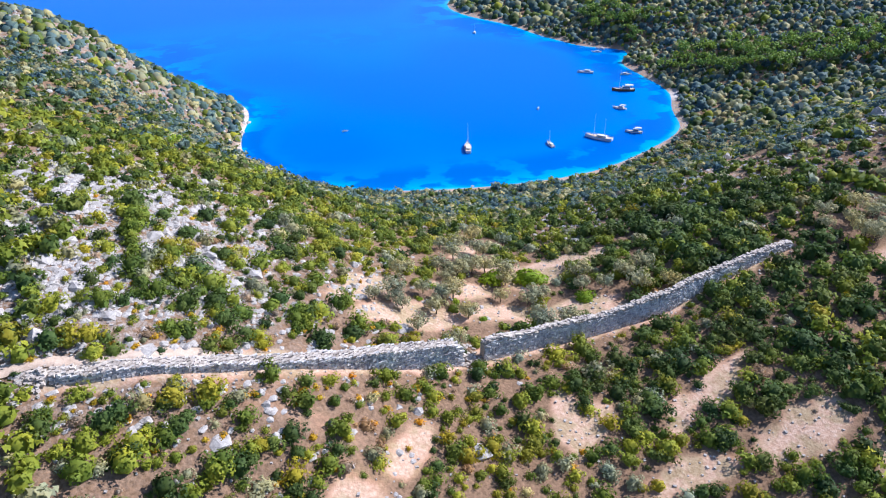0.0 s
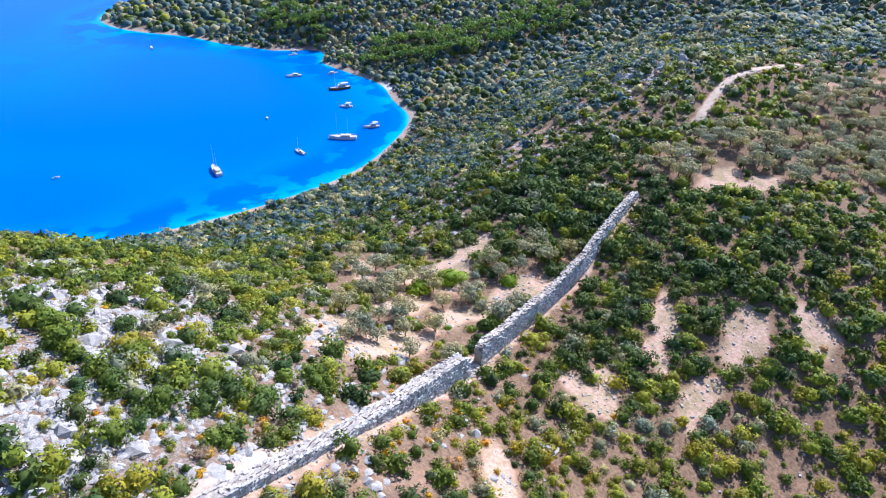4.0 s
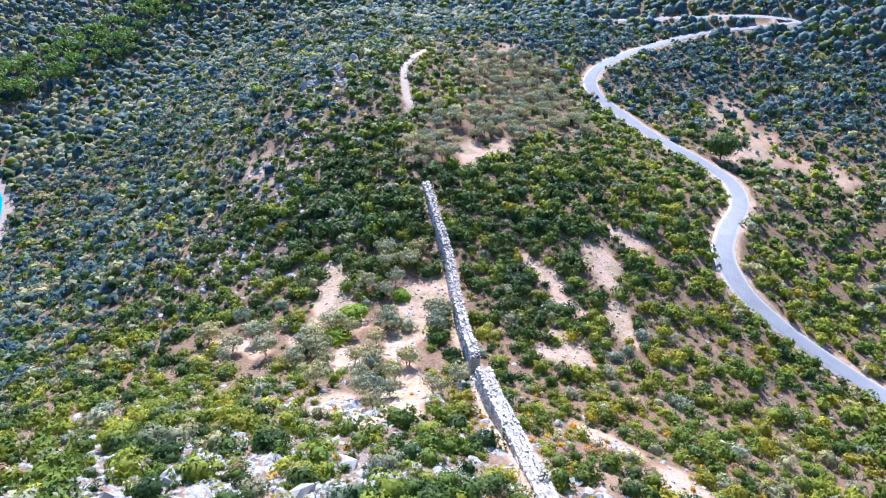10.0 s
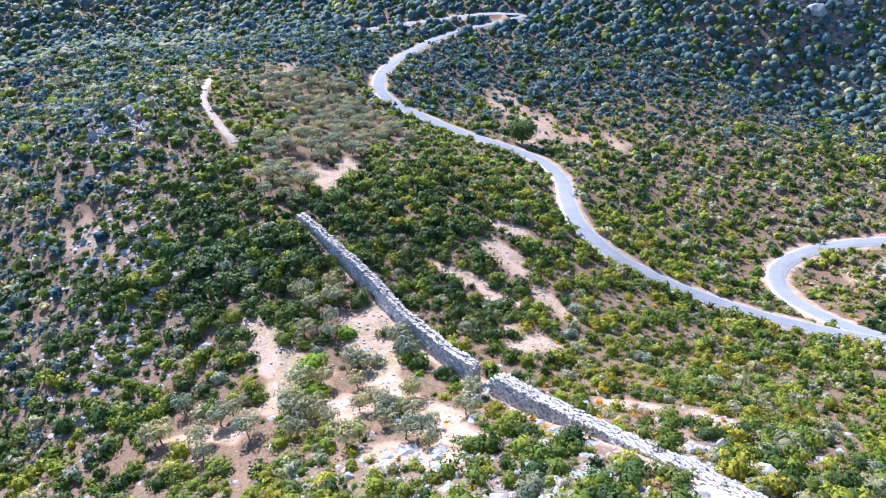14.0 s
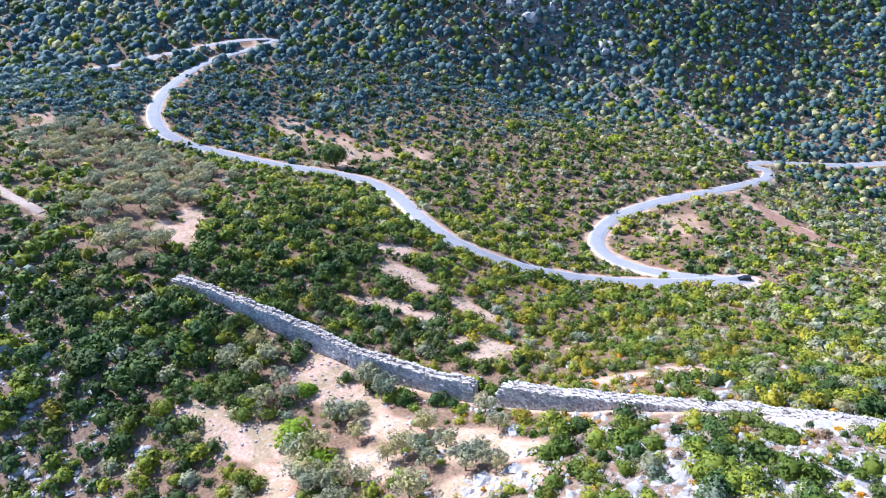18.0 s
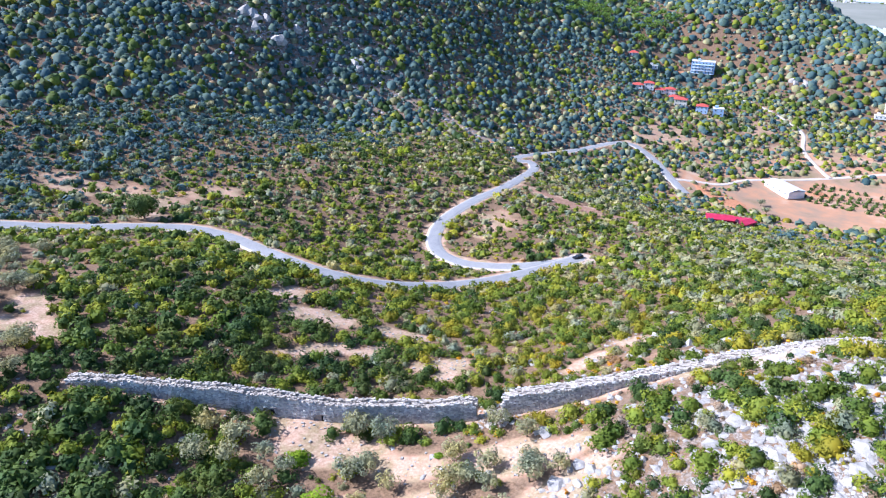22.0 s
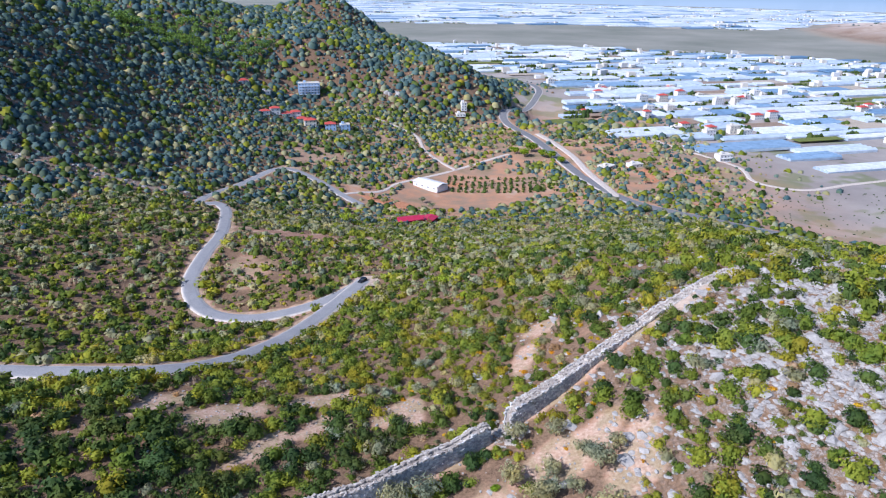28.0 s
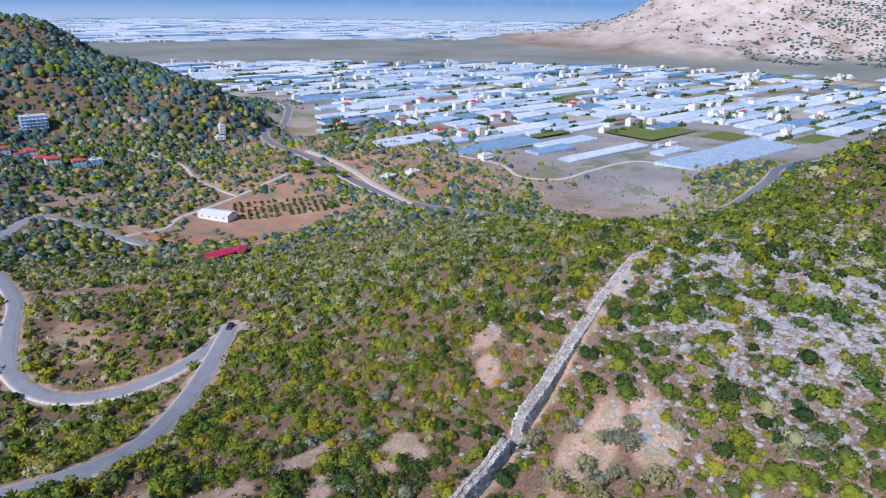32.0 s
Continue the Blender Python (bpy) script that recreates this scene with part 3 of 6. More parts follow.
gx, gy = graded(-110, 260, 2.4, 4900, 1.035), graded(-70, 260, 2.4, 4900, 1.03)
GX, GY = np.meshgrid(gx, gy)
GZ = land_height(GX.ravel(), GY.ravel()).reshape(GX.shape)
idx = np.arange(GX.size).reshape(GX.shape)
quads = np.stack([idx[:-1, :-1], idx[:-1, 1:], idx[1:, 1:], idx[1:, :-1]], axis=-1).reshape(-1, 4)
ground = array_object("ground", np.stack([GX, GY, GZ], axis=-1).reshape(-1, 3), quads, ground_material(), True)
fx, fy, fz = GX.ravel(), GY.ravel(), GZ.ravel()
for key, values in (("bare", np.maximum(bare_at(fx, fy), road_gap(fx, fy))), ("stony", np.maximum(stony_at(fx, fy), 0.9 * (fy > 250) * (1 - smooth01(fz, 1.2, 2.6)))), ("plain", plain_at(fx, fy, fz)),
                    ("beach", (1 - smooth01(np.abs(fz + 0.3), 0.5, 0.9 + 1.2 * value_noise(fx, fy, 20, 5))) * (0.05 + 0.95 * (fx < -110)) + 1.0 * (1 - smooth01(np.hypot(fx - 152, fy - 503), 10, 16))), ("scrub", scrub_at(fx, fy, fz) * (1 - road_gap(fx, fy))),
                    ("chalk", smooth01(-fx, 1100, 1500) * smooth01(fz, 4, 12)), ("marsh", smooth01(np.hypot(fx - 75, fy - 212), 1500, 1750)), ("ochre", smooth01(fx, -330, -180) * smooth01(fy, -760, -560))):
    a = ground.data.attributes.new(key, "FLOAT", "POINT")
    a.data.foreach_set("value", np.ascontiguousarray(np.where((key == "beach") & (fy < 250), 0, values), dtype=np.float32))
tagged(ground, "dry reddish hillside of stony soil under scrub", "ground", kind="structure")

# ---- water ----
wx, wy = np.arange(-1200, 601, 12.0), np.arange(250, 2200, 12.0)
WX, WY = np.meshgrid(wx, wy)
widx = np.arange(WX.size).reshape(WX.shape)
wq = np.stack([widx[:-1, :-1], widx[:-1, 1:], widx[1:, 1:], widx[1:, :-1]], axis=-1).reshape(-1, 4)
water = array_object("water", np.stack([WX, WY, np.zeros_like(WX)], axis=-1).reshape(-1, 3), wq, water_material(), True)
a = water.data.attributes.new("depth", "FLOAT", "POINT")
a.data.foreach_set("value", np.clip(-hill_height(WX.ravel(), WY.ravel()) / 9.0, 0, 1).astype(np.float32))
tagged(water, "calm azure bay water paling to turquoise at the shore", "sea", kind="structure")


# ---- roads ----
def ribbon(name, line, half, z, mat, lift, label, category):
    """A strip along a line, cambered, with a soft verge on either side."""
    d = np.gradient(line, axis=0)
    d /= np.linalg.norm(d, axis=1)[:, None]
    side = np.stack([-d[:, 1], d[:, 0]], axis=1)
    rows, verge = [], []
    across = [-1.0, -0.82, -0.4, 0.0, 0.4, 0.82, 1.0]
    for u in across:
        wob = half * (1 + (0.12 * (value_noise(line[:, 0], line[:, 1], 6, int(50 + u * 10)) - 0.5) if abs(u) == 1 else 0))
        p = line + side * (u * wob)[:, None] if np.ndim(wob) else line + side * (u * wob)
        rows.append(np.column_stack([p, z + lift + 0.06 * (1 - u * u) - (0.42 if abs(u) == 1 else 0)]))
        verge.append(np.full(len(line), abs(u)))
    v = np.stack(rows, axis=1)
    k = len(across)
    i = np.arange(len(line) * k).reshape(len(line), k)
    f = np.stack([i[:-1, :-1], i[:-1, 1:], i[1:, 1:], i[1:, :-1]], axis=-1).reshape(-1, 4)
    ob = array_object(name, v.reshape(-1, 3), f[:, ::-1], mat, True)
    a = ob.data.attributes.new("verge", "FLOAT", "POINT")
    a.data.foreach_set("value", np.stack(verge, axis=1).ravel().astype(np.float32))
    return tagged(ob, label, category, kind="structure")


for (line, half, lz), (name, mat, label) in zip(ROADS, (
        ("road", ASPHALT, "narrow winding grey asphalt road with pale verges"), ("road", ASPHALT, "lower bend of the grey asphalt hill road"),
        ("track", TRACKSOIL, "pale dirt track down to the shed"), ("track", TRACKSOIL, "pale dirt track through the olive fields"),
        ("road", DARK_ASPHALT, "main valley road of dark asphalt"), ("track", TRACKSOIL, "pale field track edging the plain"), ("track", TRACKSOIL, "wide pale gravel shoulder beside the main road"))):
    ribbon(name, line, half, lz, mat, 0.05, label, name)
ribbon("path", RIDGE_PATH, 1.7, land_height(RIDGE_PATH[:, 0], RIDGE_PATH[:, 1]), PATHSOIL, 0.25, "pale stony footpath along the ridge", "path")

HILL_TRAIL = resample([(-51, 75), (-57, 73.3), (-64, 67.5), (-69, 62), (-75, 58)], 1.5)
ribbon("path", HILL_TRAIL, 1.5, land_height(HILL_TRAIL[:, 0], HILL_TRAIL[:, 1]), PATHSOIL, 0.2, "pale stony trail over the hilltop past the wall's end", "path")
TERRACE = WALL_WEST[1:24] + np.array((-1.3, 2.25))
ribbon("terrace", TERRACE, 1.6, land_height(TERRACE[:, 0], TERRACE[:, 1]), PATHSOIL, 0.35, "pale trodden terrace of earth behind the low wall", "path")

# gravel pull-out at the bend
bm = bmesh.new()
z = float(ROADS[0][2][-1])
rim = [bm.verts.new((46 + math.cos(t) * 6.5 * (1 + 0.15 * math.sin(3 * t)), -29 + math.sin(t) * 5.5, z + 0.02)) for t in [6.283 * i / 28 for i in range(28)]]
bm.faces.new(rim)
bmesh.ops.triangulate(bm, faces=bm.faces[:])
me = bpy.data.meshes.new("pull_out")
bm.to_mesh(me)
bm.free()
me.materials.append(PATHSOIL)
tagged(new("pull_out", me), "pale gravel pull-out at the hairpin bend", "lay-by", kind="structure")

# ---- far mountains beyond the plain: a glowing strip, blue haze painted in ----
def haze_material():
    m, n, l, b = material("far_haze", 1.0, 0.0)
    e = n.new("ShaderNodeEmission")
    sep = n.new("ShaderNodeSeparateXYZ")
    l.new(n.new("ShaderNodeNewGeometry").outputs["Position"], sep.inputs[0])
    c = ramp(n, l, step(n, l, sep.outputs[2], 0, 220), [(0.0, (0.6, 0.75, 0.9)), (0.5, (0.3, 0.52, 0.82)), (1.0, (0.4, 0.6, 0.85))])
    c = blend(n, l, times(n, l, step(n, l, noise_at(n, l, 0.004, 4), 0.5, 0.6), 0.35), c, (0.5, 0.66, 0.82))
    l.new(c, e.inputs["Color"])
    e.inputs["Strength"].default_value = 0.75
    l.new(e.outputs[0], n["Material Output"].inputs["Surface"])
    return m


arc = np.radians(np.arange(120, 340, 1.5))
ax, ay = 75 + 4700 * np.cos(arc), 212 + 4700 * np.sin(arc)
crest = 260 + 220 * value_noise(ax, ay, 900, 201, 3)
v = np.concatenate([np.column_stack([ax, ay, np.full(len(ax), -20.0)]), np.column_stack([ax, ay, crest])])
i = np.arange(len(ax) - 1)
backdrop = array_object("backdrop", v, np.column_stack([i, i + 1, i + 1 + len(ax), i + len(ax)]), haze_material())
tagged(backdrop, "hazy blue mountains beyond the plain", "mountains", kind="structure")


def draped_patch(name, x, y, a, b, turn, mat, label, category):
    """An uneven patch of soil lying on the slope."""
    c, s = math.cos(radians(turn)), math.sin(radians(turn))
    rings, verts, faces = 6, [], []
    px, py = [], []
    for k in range(rings + 1):
        for i in range(24):
            t = 6.283 * i / 24
            q = k / rings * (1 + 0.22 * math.sin(3 * t + x) + 0.12 * math.sin(7 * t + y))
            u, v = math.cos(t) * a * q, math.sin(t) * b * q
            px.append(x + u * c - v * s)
            py.append(y + u * s + v * c)
    z = land_height(np.array(px), np.array(py)) + 0.25
    z[-24:] -= 0.6
    verts = np.column_stack([px, py, z])
    faces = [(k * 24 + i, k * 24 + (i + 1) % 24, (k + 1) * 24 + (i + 1) % 24, (k + 1) * 24 + i) for k in range(rings) for i in range(24)]
    ob = array_object(name, verts, np.array(faces), mat, True)
    return tagged(ob, label, category, kind="structure")


draped_patch("ploughed_strip", 84, -108, 31, 8, -12, plain_material("ploughed_earth", (0.26, 0.13, 0.08), (0.44, 0.27, 0.18), 0.95, 0.5, 0.2, 0.0, 0.15), "brown ploughed strip of earth below the hill road", "field")
draped_patch("earth_cut", 176, -530, 26, 13, 20, CLAY, "raw orange earth cut above the hillside houses", "earth")
draped_patch("earth_cut", -6, -322, 9, 6, 0, CLAY, "orange earth heap beside the warehouse", "earth")
draped_patch("earth_cut", 45, -262, 26, 9, -30, CLAY, "bare orange yard below the lower road", "earth")
draped_patch("earth_cut", -205, -250, 34, 14, 20, CLAY, "orange eroded bank at the edge of the plain", "earth")
draped_patch("earth_cut", -175, -330, 26, 12, 60, CLAY, "orange bare ground beside the main road", "earth")
draped_patch("earth_cut", 170, -182, 16, 4, -20, CLAY, "red road cutting above the hairpin", "earth")


# ---- ancient wall ----
def stone_boxes(n, seed):
    """Unit blocks with rough, pulled-in corners, as arrays."""
    r = np.random.default_rng(seed)
    base = np.array([(x, y, z) for x in (-.5, .5) for y in (-.5, .5) for z in (-.5, .5)], float)
    return base[None] * (0.76 + 0.3 * r.random((n, 8, 3)))


BOX_FACES = np.array([(0, 1, 3, 2), (4, 6, 7, 5), (0, 4, 5, 1), (2, 3, 7, 6), (0, 2, 6, 4), (1, 5, 7, 3)])


def block_array(centres, sizes, turns, seed):
    b = stone_boxes(len(centres), seed) * sizes[:, None, :]
    c, s = np.cos(turns)[:, None], np.sin(turns)[:, None]
    x, y = b[..., 0] * c - b[..., 1] * s, b[..., 0] * s + b[..., 1] * c
    v = np.stack([x, y, b[..., 2]], axis=-1) + centres[:, None, :]
    f = (BOX_FACES[None] + 8 * np.arange(len(centres))[:, None, None]).reshape(-1, 4)
    return v.reshape(-1, 3), f


def build_wall(name, line, tops, half, label, seed, ends, parapet=0.0, openings=()):
    r = np.random.default_rng(seed)
    d = np.gradient(line, axis=0)
    d /= np.linalg.norm(d, axis=1)[:, None]
    side = np.stack([-d[:, 1], d[:, 0]], axis=1)
    turn = np.arctan2(d[:, 1], d[:, 0])
    foot = land_height(line[:, 0], line[:, 1])
    run = np.linspace(0, 1, len(line))
    top = hill_height(line[:, 0], line[:, 1]) + np.interp(run, [p for p, _ in tops], [h for _, h in tops]) + (value_noise(line[:, 0], line[:, 1], 4, seed, 3) - 0.5) * 1.4 - np.interp(run * len(line), [0, 1.5, len(line) - 1.5, len(line)], ends)
    thing = empty(name, 0, 0, 0)
    tagged(thing, label, "wall", "ancient wall")
    # core of rubble
    low = np.minimum.reduce([foot, land_height(*(line + side * half).T), land_height(*(line - side * half).T)]) - 1.2
    core = []
    inner = half - 0.18
    for u, z in ((-inner, low), (-inner * 0.93, top - 0.2), (inner * 0.93, top - 0.2), (inner, low)):
        core.append(np.column_stack([line + side * u, z]))
    v = np.stack(core, axis=1)
    i = np.arange(len(line) * 4).reshape(-1, 4)
    f = [tuple(q) for a, b in zip(i[:-1], i[1:]) for q in ((a[0], a[1], b[1], b[0]), (a[1], a[2], b[2], b[1]), (a[2], a[3], b[3], b[2]))] + [tuple(i[0][::-1]), tuple(i[-1])]
    mesh_object("core", v.reshape(-1, 3), f, CORE, thing)
    # facing stones in courses on both sides and the ends
    cen, siz, tur = [], [], []
    length = np.linalg.norm(np.diff(line, axis=0), axis=1).sum()
    for sgn in (-1, 1):
        z_run = 0.0
        course = 0
        hmax = (top - low).max()
        while z_run < hmax:
            h = r.uniform(0.3, 0.48)
            s = r.uniform(0, 0.4)
            while s < length:
                w = r.uniform(0.35, 0.85)
                q = (s + w / 2) / length * (len(line) - 1)
                k = int(min(q, len(line) - 1.001))
                z = low[k] + z_run + h / 2
                door = sgn > 0 and any(math.hypot(line[k][0] - o[0], line[k][1] - o[1]) < 0.85 and o[2] - 0.5 < z < o[2] + 1.8 for o in openings)
                if z < top[k] - 0.15 and z > low[k] + 0.3 and not door:
                    p = line[k] + (line[k + 1] - line[k]) * (q - k) + side[k] * sgn * (half - 0.1 - 0.03 * z_run + r.uniform(-0.12, 0.12))
                    cen.append((p[0], p[1], z))
                    siz.append((w * 0.98, 0.5, h * 0.98))
                    tur.append(turn[k] + r.uniform(-0.24, 0.24))
                s += w
            z_run += h
            course += 1
    v, f = block_array(np.array(cen), np.array(siz), np.array(tur), seed)
    face = array_object("stonework", v, f, STONE)
    face.parent = thing
    tagged(face, "grey dry-laid limestone facing", kind="stuff")
    # bleached stones along the top: a parapet on one side, a lower ledge on the other
    shapes = []
    for k in range(6):
        v, f = block_array(np.array([(0, 0, 0)], float), np.array([(1, 1, 1)], float), np.zeros(1), seed + 60 + k)
        me = bpy.data.meshes.new("coping_stone")
        me.from_pydata(v.tolist(), [], f.tolist())
        me.materials.append(COPING)
        shapes.append(me)
    extra_c, extra_s, extra_t = [], [], []
    count = 0
    rows = [(-half + 0.3 + 0.42 * q, 0.0) for q in range(int((2 * half - 0.4) / 0.42) + 1)]
    if parapet:
        rows = [(-half + 0.3, parapet), (-half + 0.72, parapet), (-half + 0.3, parapet - 0.34), (-half + 0.72, parapet - 0.34), (-half + 1.1, 0.0), (half - 0.62, 0.0), (half - 0.22, 0.06)]
    for number, (u, up) in enumerate(rows):
        s = r.uniform(0, 0.4)
        while s < length - 0.2:
            w = r.uniform(0.32, 0.8)
            q = (s + w / 2) / length * (len(line) - 1)
            k = int(min(q, len(line) - 1.001))
            p = line[k] + (line[k + 1] - line[k]) * (q - k) + side[k] * (u + r.uniform(-0.2, 0.2))
            z = top[k] + (top[k + 1] - top[k]) * (q - k) - 0.08 + up + r.uniform(-0.16, 0.16)
            if r.random() < 0.84:
                if number in (0, len(rows) - 1) and count < 290:
                    ob = new("coping_stone", shapes[count % 6])
                    ob.parent = thing
                    ob.matrix_world = pose(p[0], p[1], z, r.uniform(-16, 16), r.uniform(-16, 16), math.degrees(turn[k]) + r.uniform(-35, 35)) @ Matrix.Diagonal((w, r.uniform(0.36, 0.6), r.uniform(0.26, 0.48), 1))
                    count += 1
                else:
                    extra_c.append((p[0], p[1], z))
                    extra_s.append((w * 1.1, r.uniform(0.42, 0.6), r.uniform(0.24, 0.42)))
                    extra_t.append(turn[k] + r.uniform(-0.4, 0.4))
            s += w
    v, f = block_array(np.array(extra_c), np.array(extra_s), np.array(extra_t), seed + 5)
    fill = array_object("top_rubble", v, f, COPING)
    fill.parent = thing
    tagged(fill, "bleached rubble along the top of the wall", kind="stuff")
    # low openings on the grove side: a lintel over a dark panel painted as shade
    for at in openings:
        k = int(np.argmin(np.hypot(line[:, 0] - at[0], line[:, 1] - at[1])))
        c = line[k] + side[k] * (half - 0.05)
        part("lintel", box_bm(c[0], c[1], at[2] + 1.95, 1.5, 0.5, 0.32, 0.04, turn[k]), COPING, thing, "pale lintel stone over a low opening")
        back = line[k] + side[k] * (half - 0.1)
        part("opening", box_bm(back[0], back[1], at[2] + 0.85, 1.25, 0.1, 2.0, 0, turn[k]), DARKNESS, thing, "dark panel painted as the shade inside a low doorway")
    return thing


build_wall("ancient_wall", WALL_WEST, [(0, 1.5), (0.2, 1.5), (0.4, 1.8), (0.7, 3.1), (1, 4.7)], 1.3, "long ruined limestone wall climbing the rocky hill", 11, (0.2, 0, 0, 1.6))
build_wall("ancient_wall", WALL_EAST, [(0, 4.9), (0.3, 4.9), (0.6, 4.3), (0.85, 3.0), (1, 1.8)], 0.98, "tall ruined limestone wall above the olive grove", 12, (1.4, 0, 0, 0.5), 0.5, ((48.2, 129.1, 66.4), (38.3, 123.6, 65.8)))


# ---- plants ----
def leaf_triangle(r, p, n, s, loose, tris, norms):
    """One leaf clump at p on a crown whose surface faces n."""
    m = n * 0.9 + np.array((0, 0, 0.3)) + r.normal(size=3) * loose
    m /= np.linalg.norm(m)
    a = np.cross(m, r.normal(size=3))
    a /= np.linalg.norm(a)
    b = np.cross(m, a)
    tri = [p + a * s, p - a * s * 0.6 + b * s * 0.8, p - a * s * 0.6 - b * s * 0.8]
    if np.dot(np.cross(tri[1] - tri[0], tri[2] - tri[0]), n) < 0:
        tri.reverse()
        m = m if np.dot(m, n) > 0 else -m
    q = n * 0.8 + m * 0.4
    q /= np.linalg.norm(q)
    tris.append(tri)
    norms.append([q, q, q])


def clump_template(seed, leaves, lobes, size, flat=0.75, core=True, spread=0.6):
    """Triangles of a bush one metre in radius: uneven lobes of several heights set with small leaf clumps."""
    r = np.random.default_rng(seed)
    cs = [np.array((r.uniform(-.15, .15), r.uniform(-.15, .15), 0.3))]
    rad = [r.uniform(0.5, 0.62)]
    stretch = r.uniform(0.75, 1.0)
    for i in range(lobes):
        t, q = 6.283 * (i + r.uniform(-.35, .35)) / lobes, spread * r.uniform(0.7, 1.25)
        cs.append(np.array((math.cos(t) * q, math.sin(t) * q * stretch, r.uniform(0.12, 0.62) * flat)))
        rad.append(r.uniform(0.24, 0.46))
    tris, norms = [], []
    share = np.array(rad) ** 2 / (np.array(rad) ** 2).sum()
    for c, q, w in zip(cs, rad, share):
        for _ in range(max(3, int(leaves * w))):
            n = r.normal(size=3)
            n[2] = abs(n[2]) * 0.9 + (0 if r.random() < 0.7 else -0.3)
            n /= np.linalg.norm(n)
            p = c + n * q * np.array((1, 1, flat)) * r.uniform(0.83, 1.12)
            leaf_triangle(r, p, n, size * r.uniform(0.6, 1.4), 0.4, tris, norms)
        if core and (q > 0.47 or c is cs[0]):
            dome(r, c - (0, 0, 0.3), q * 0.9, q * flat * 0.88 + 0.3, 6 if leaves > 40 else 5, tris, norms)
    return np.array(tris), np.array(norms)


def dome(r, c, wide, high, sides, tris, norms):
    """An uneven rounded mass of foliage: two rings and a tip, shaded smoothly."""
    def ring(rad, z, up):
        out = []
        for i in range(sides):
            t = 6.283 * (i + r.uniform(-.2, .2)) / sides
            d = np.array((math.cos(t), math.sin(t), 0.0))
            n = d + np.array((0, 0, up))
            out.append((c + d * rad * r.uniform(0.82, 1.14) + np.array((0, 0, z * r.uniform(0.9, 1.1))), n / np.linalg.norm(n)))
        return out
    low, mid = ring(wide, 0.0, 0.15), ring(wide * 0.8, high * 0.68, 0.8)
    tip = (c + np.array((r.uniform(-.15, .15) * wide, r.uniform(-.15, .15) * wide, high)), np.array((0, 0, 1.0)))
    for i in range(sides):
        j = (i + 1) % sides
        for tri in ((low[i], low[j], mid[j]), (low[i], mid[j], mid[i]), (mid[i], mid[j], tip)):
            tris.append([p for p, _ in tri])
            norms.append([n for _, n in tri])


def far_template(seed, leaves, size, sides=5):
    """A distant bush: one or two uneven domes with a few leaf clumps breaking the outline."""
    r = np.random.default_rng(seed)
    tris, norms = [], []
    dome(r, np.array((0, 0, -0.1)), 0.85, 0.95, sides, tris, norms)
    for _ in range(leaves):
        n = r.normal(size=3)
        n[2] = abs(n[2])
        n /= np.linalg.norm(n)
        p = n * np.array((0.8, 0.8, 0.75)) * r.uniform(0.9, 1.15)
        leaf_triangle(r, p, n, size * r.uniform(0.7, 1.3), 0.3, tris, norms)
    return np.array(tris), np.array(norms)


def planted(name, places, sizes, heights, templates, mat, label, category):
    """Many plants in one mesh: each place takes one of the templates, turned and scaled."""
    if not len(places):
        return None
    r = np.random.default_rng(len(places))
    which, turn = r.integers(0, len(templates), len(places)), r.uniform(0, 6.28, len(places))
    out, facing, shade = [], [], []
    tone = r.random(len(places))
    for k, tpl in enumerate(templates):
        leafy = isinstance(tpl, tuple)
        pick = np.where(which == k)[0]
        if not len(pick):
            continue
        c, s = np.cos(turn[pick])[:, None, None], np.sin(turn[pick])[:, None, None]
        t = (tpl[0] if leafy else tpl)[None]
        x = (t[..., 0] * c - t[..., 1] * s) * sizes[pick][:, None, None]
        y = (t[..., 0] * s + t[..., 1] * c) * sizes[pick][:, None, None]
        z = t[..., 2] * heights[pick][:, None, None]
        v = np.stack([x, y, z], axis=-1) + places[pick][:, None, None, :]
        out.append(v.reshape(-1, 3))
        if leafy:
            t = tpl[1][None]
            v = np.stack([t[..., 0] * c - t[..., 1] * s, t[..., 0] * s + t[..., 1] * c, np.broadcast_to(t[..., 2], x.shape)], axis=-1)
            facing.append(v.reshape(-1, 3))
            shade.append(np.repeat(tone[pick], x.shape[1] * 3))
    v = np.concatenate(out)
    ob = array_object(name, v, np.arange(len(v)).reshape(-1, 3), mat)
    if facing:
        leaf_data(ob.data, np.concatenate(facing), np.concatenate(shade))
    return tagged(ob, label, category, kind="stuff")


def jittered(x0, x1, y0, y1, gap, seed):
    r = np.random.default_rng(seed)
    X, Y = np.meshgrid(np.arange(x0, x1, gap), np.arange(y0, y1, gap))
    return (X + r.uniform(-.55, .55, X.shape) * gap).ravel(), (Y + r.uniform(-.55, .55, Y.shape) * gap).ravel()


# olive groves: x, y, half length, half width, turn
GROVES = [(-2, 124, 20, 11, 30), (12, 140, 20, 12, 40), (34, 134, 16, 6, 35), (2, 158, 16, 9, 60), (120, 160, 24, 12, 20), (150, 150, 26, 16, 0), (175, 140, 30, 20, 20), (205, 165, 30, 18, 0)]


def grove_at(x, y):
    v = np.zeros(np.shape(x))
    for g in GROVES:
        v = np.maximum(v, oval(x, y, g, 0.2))
    return v


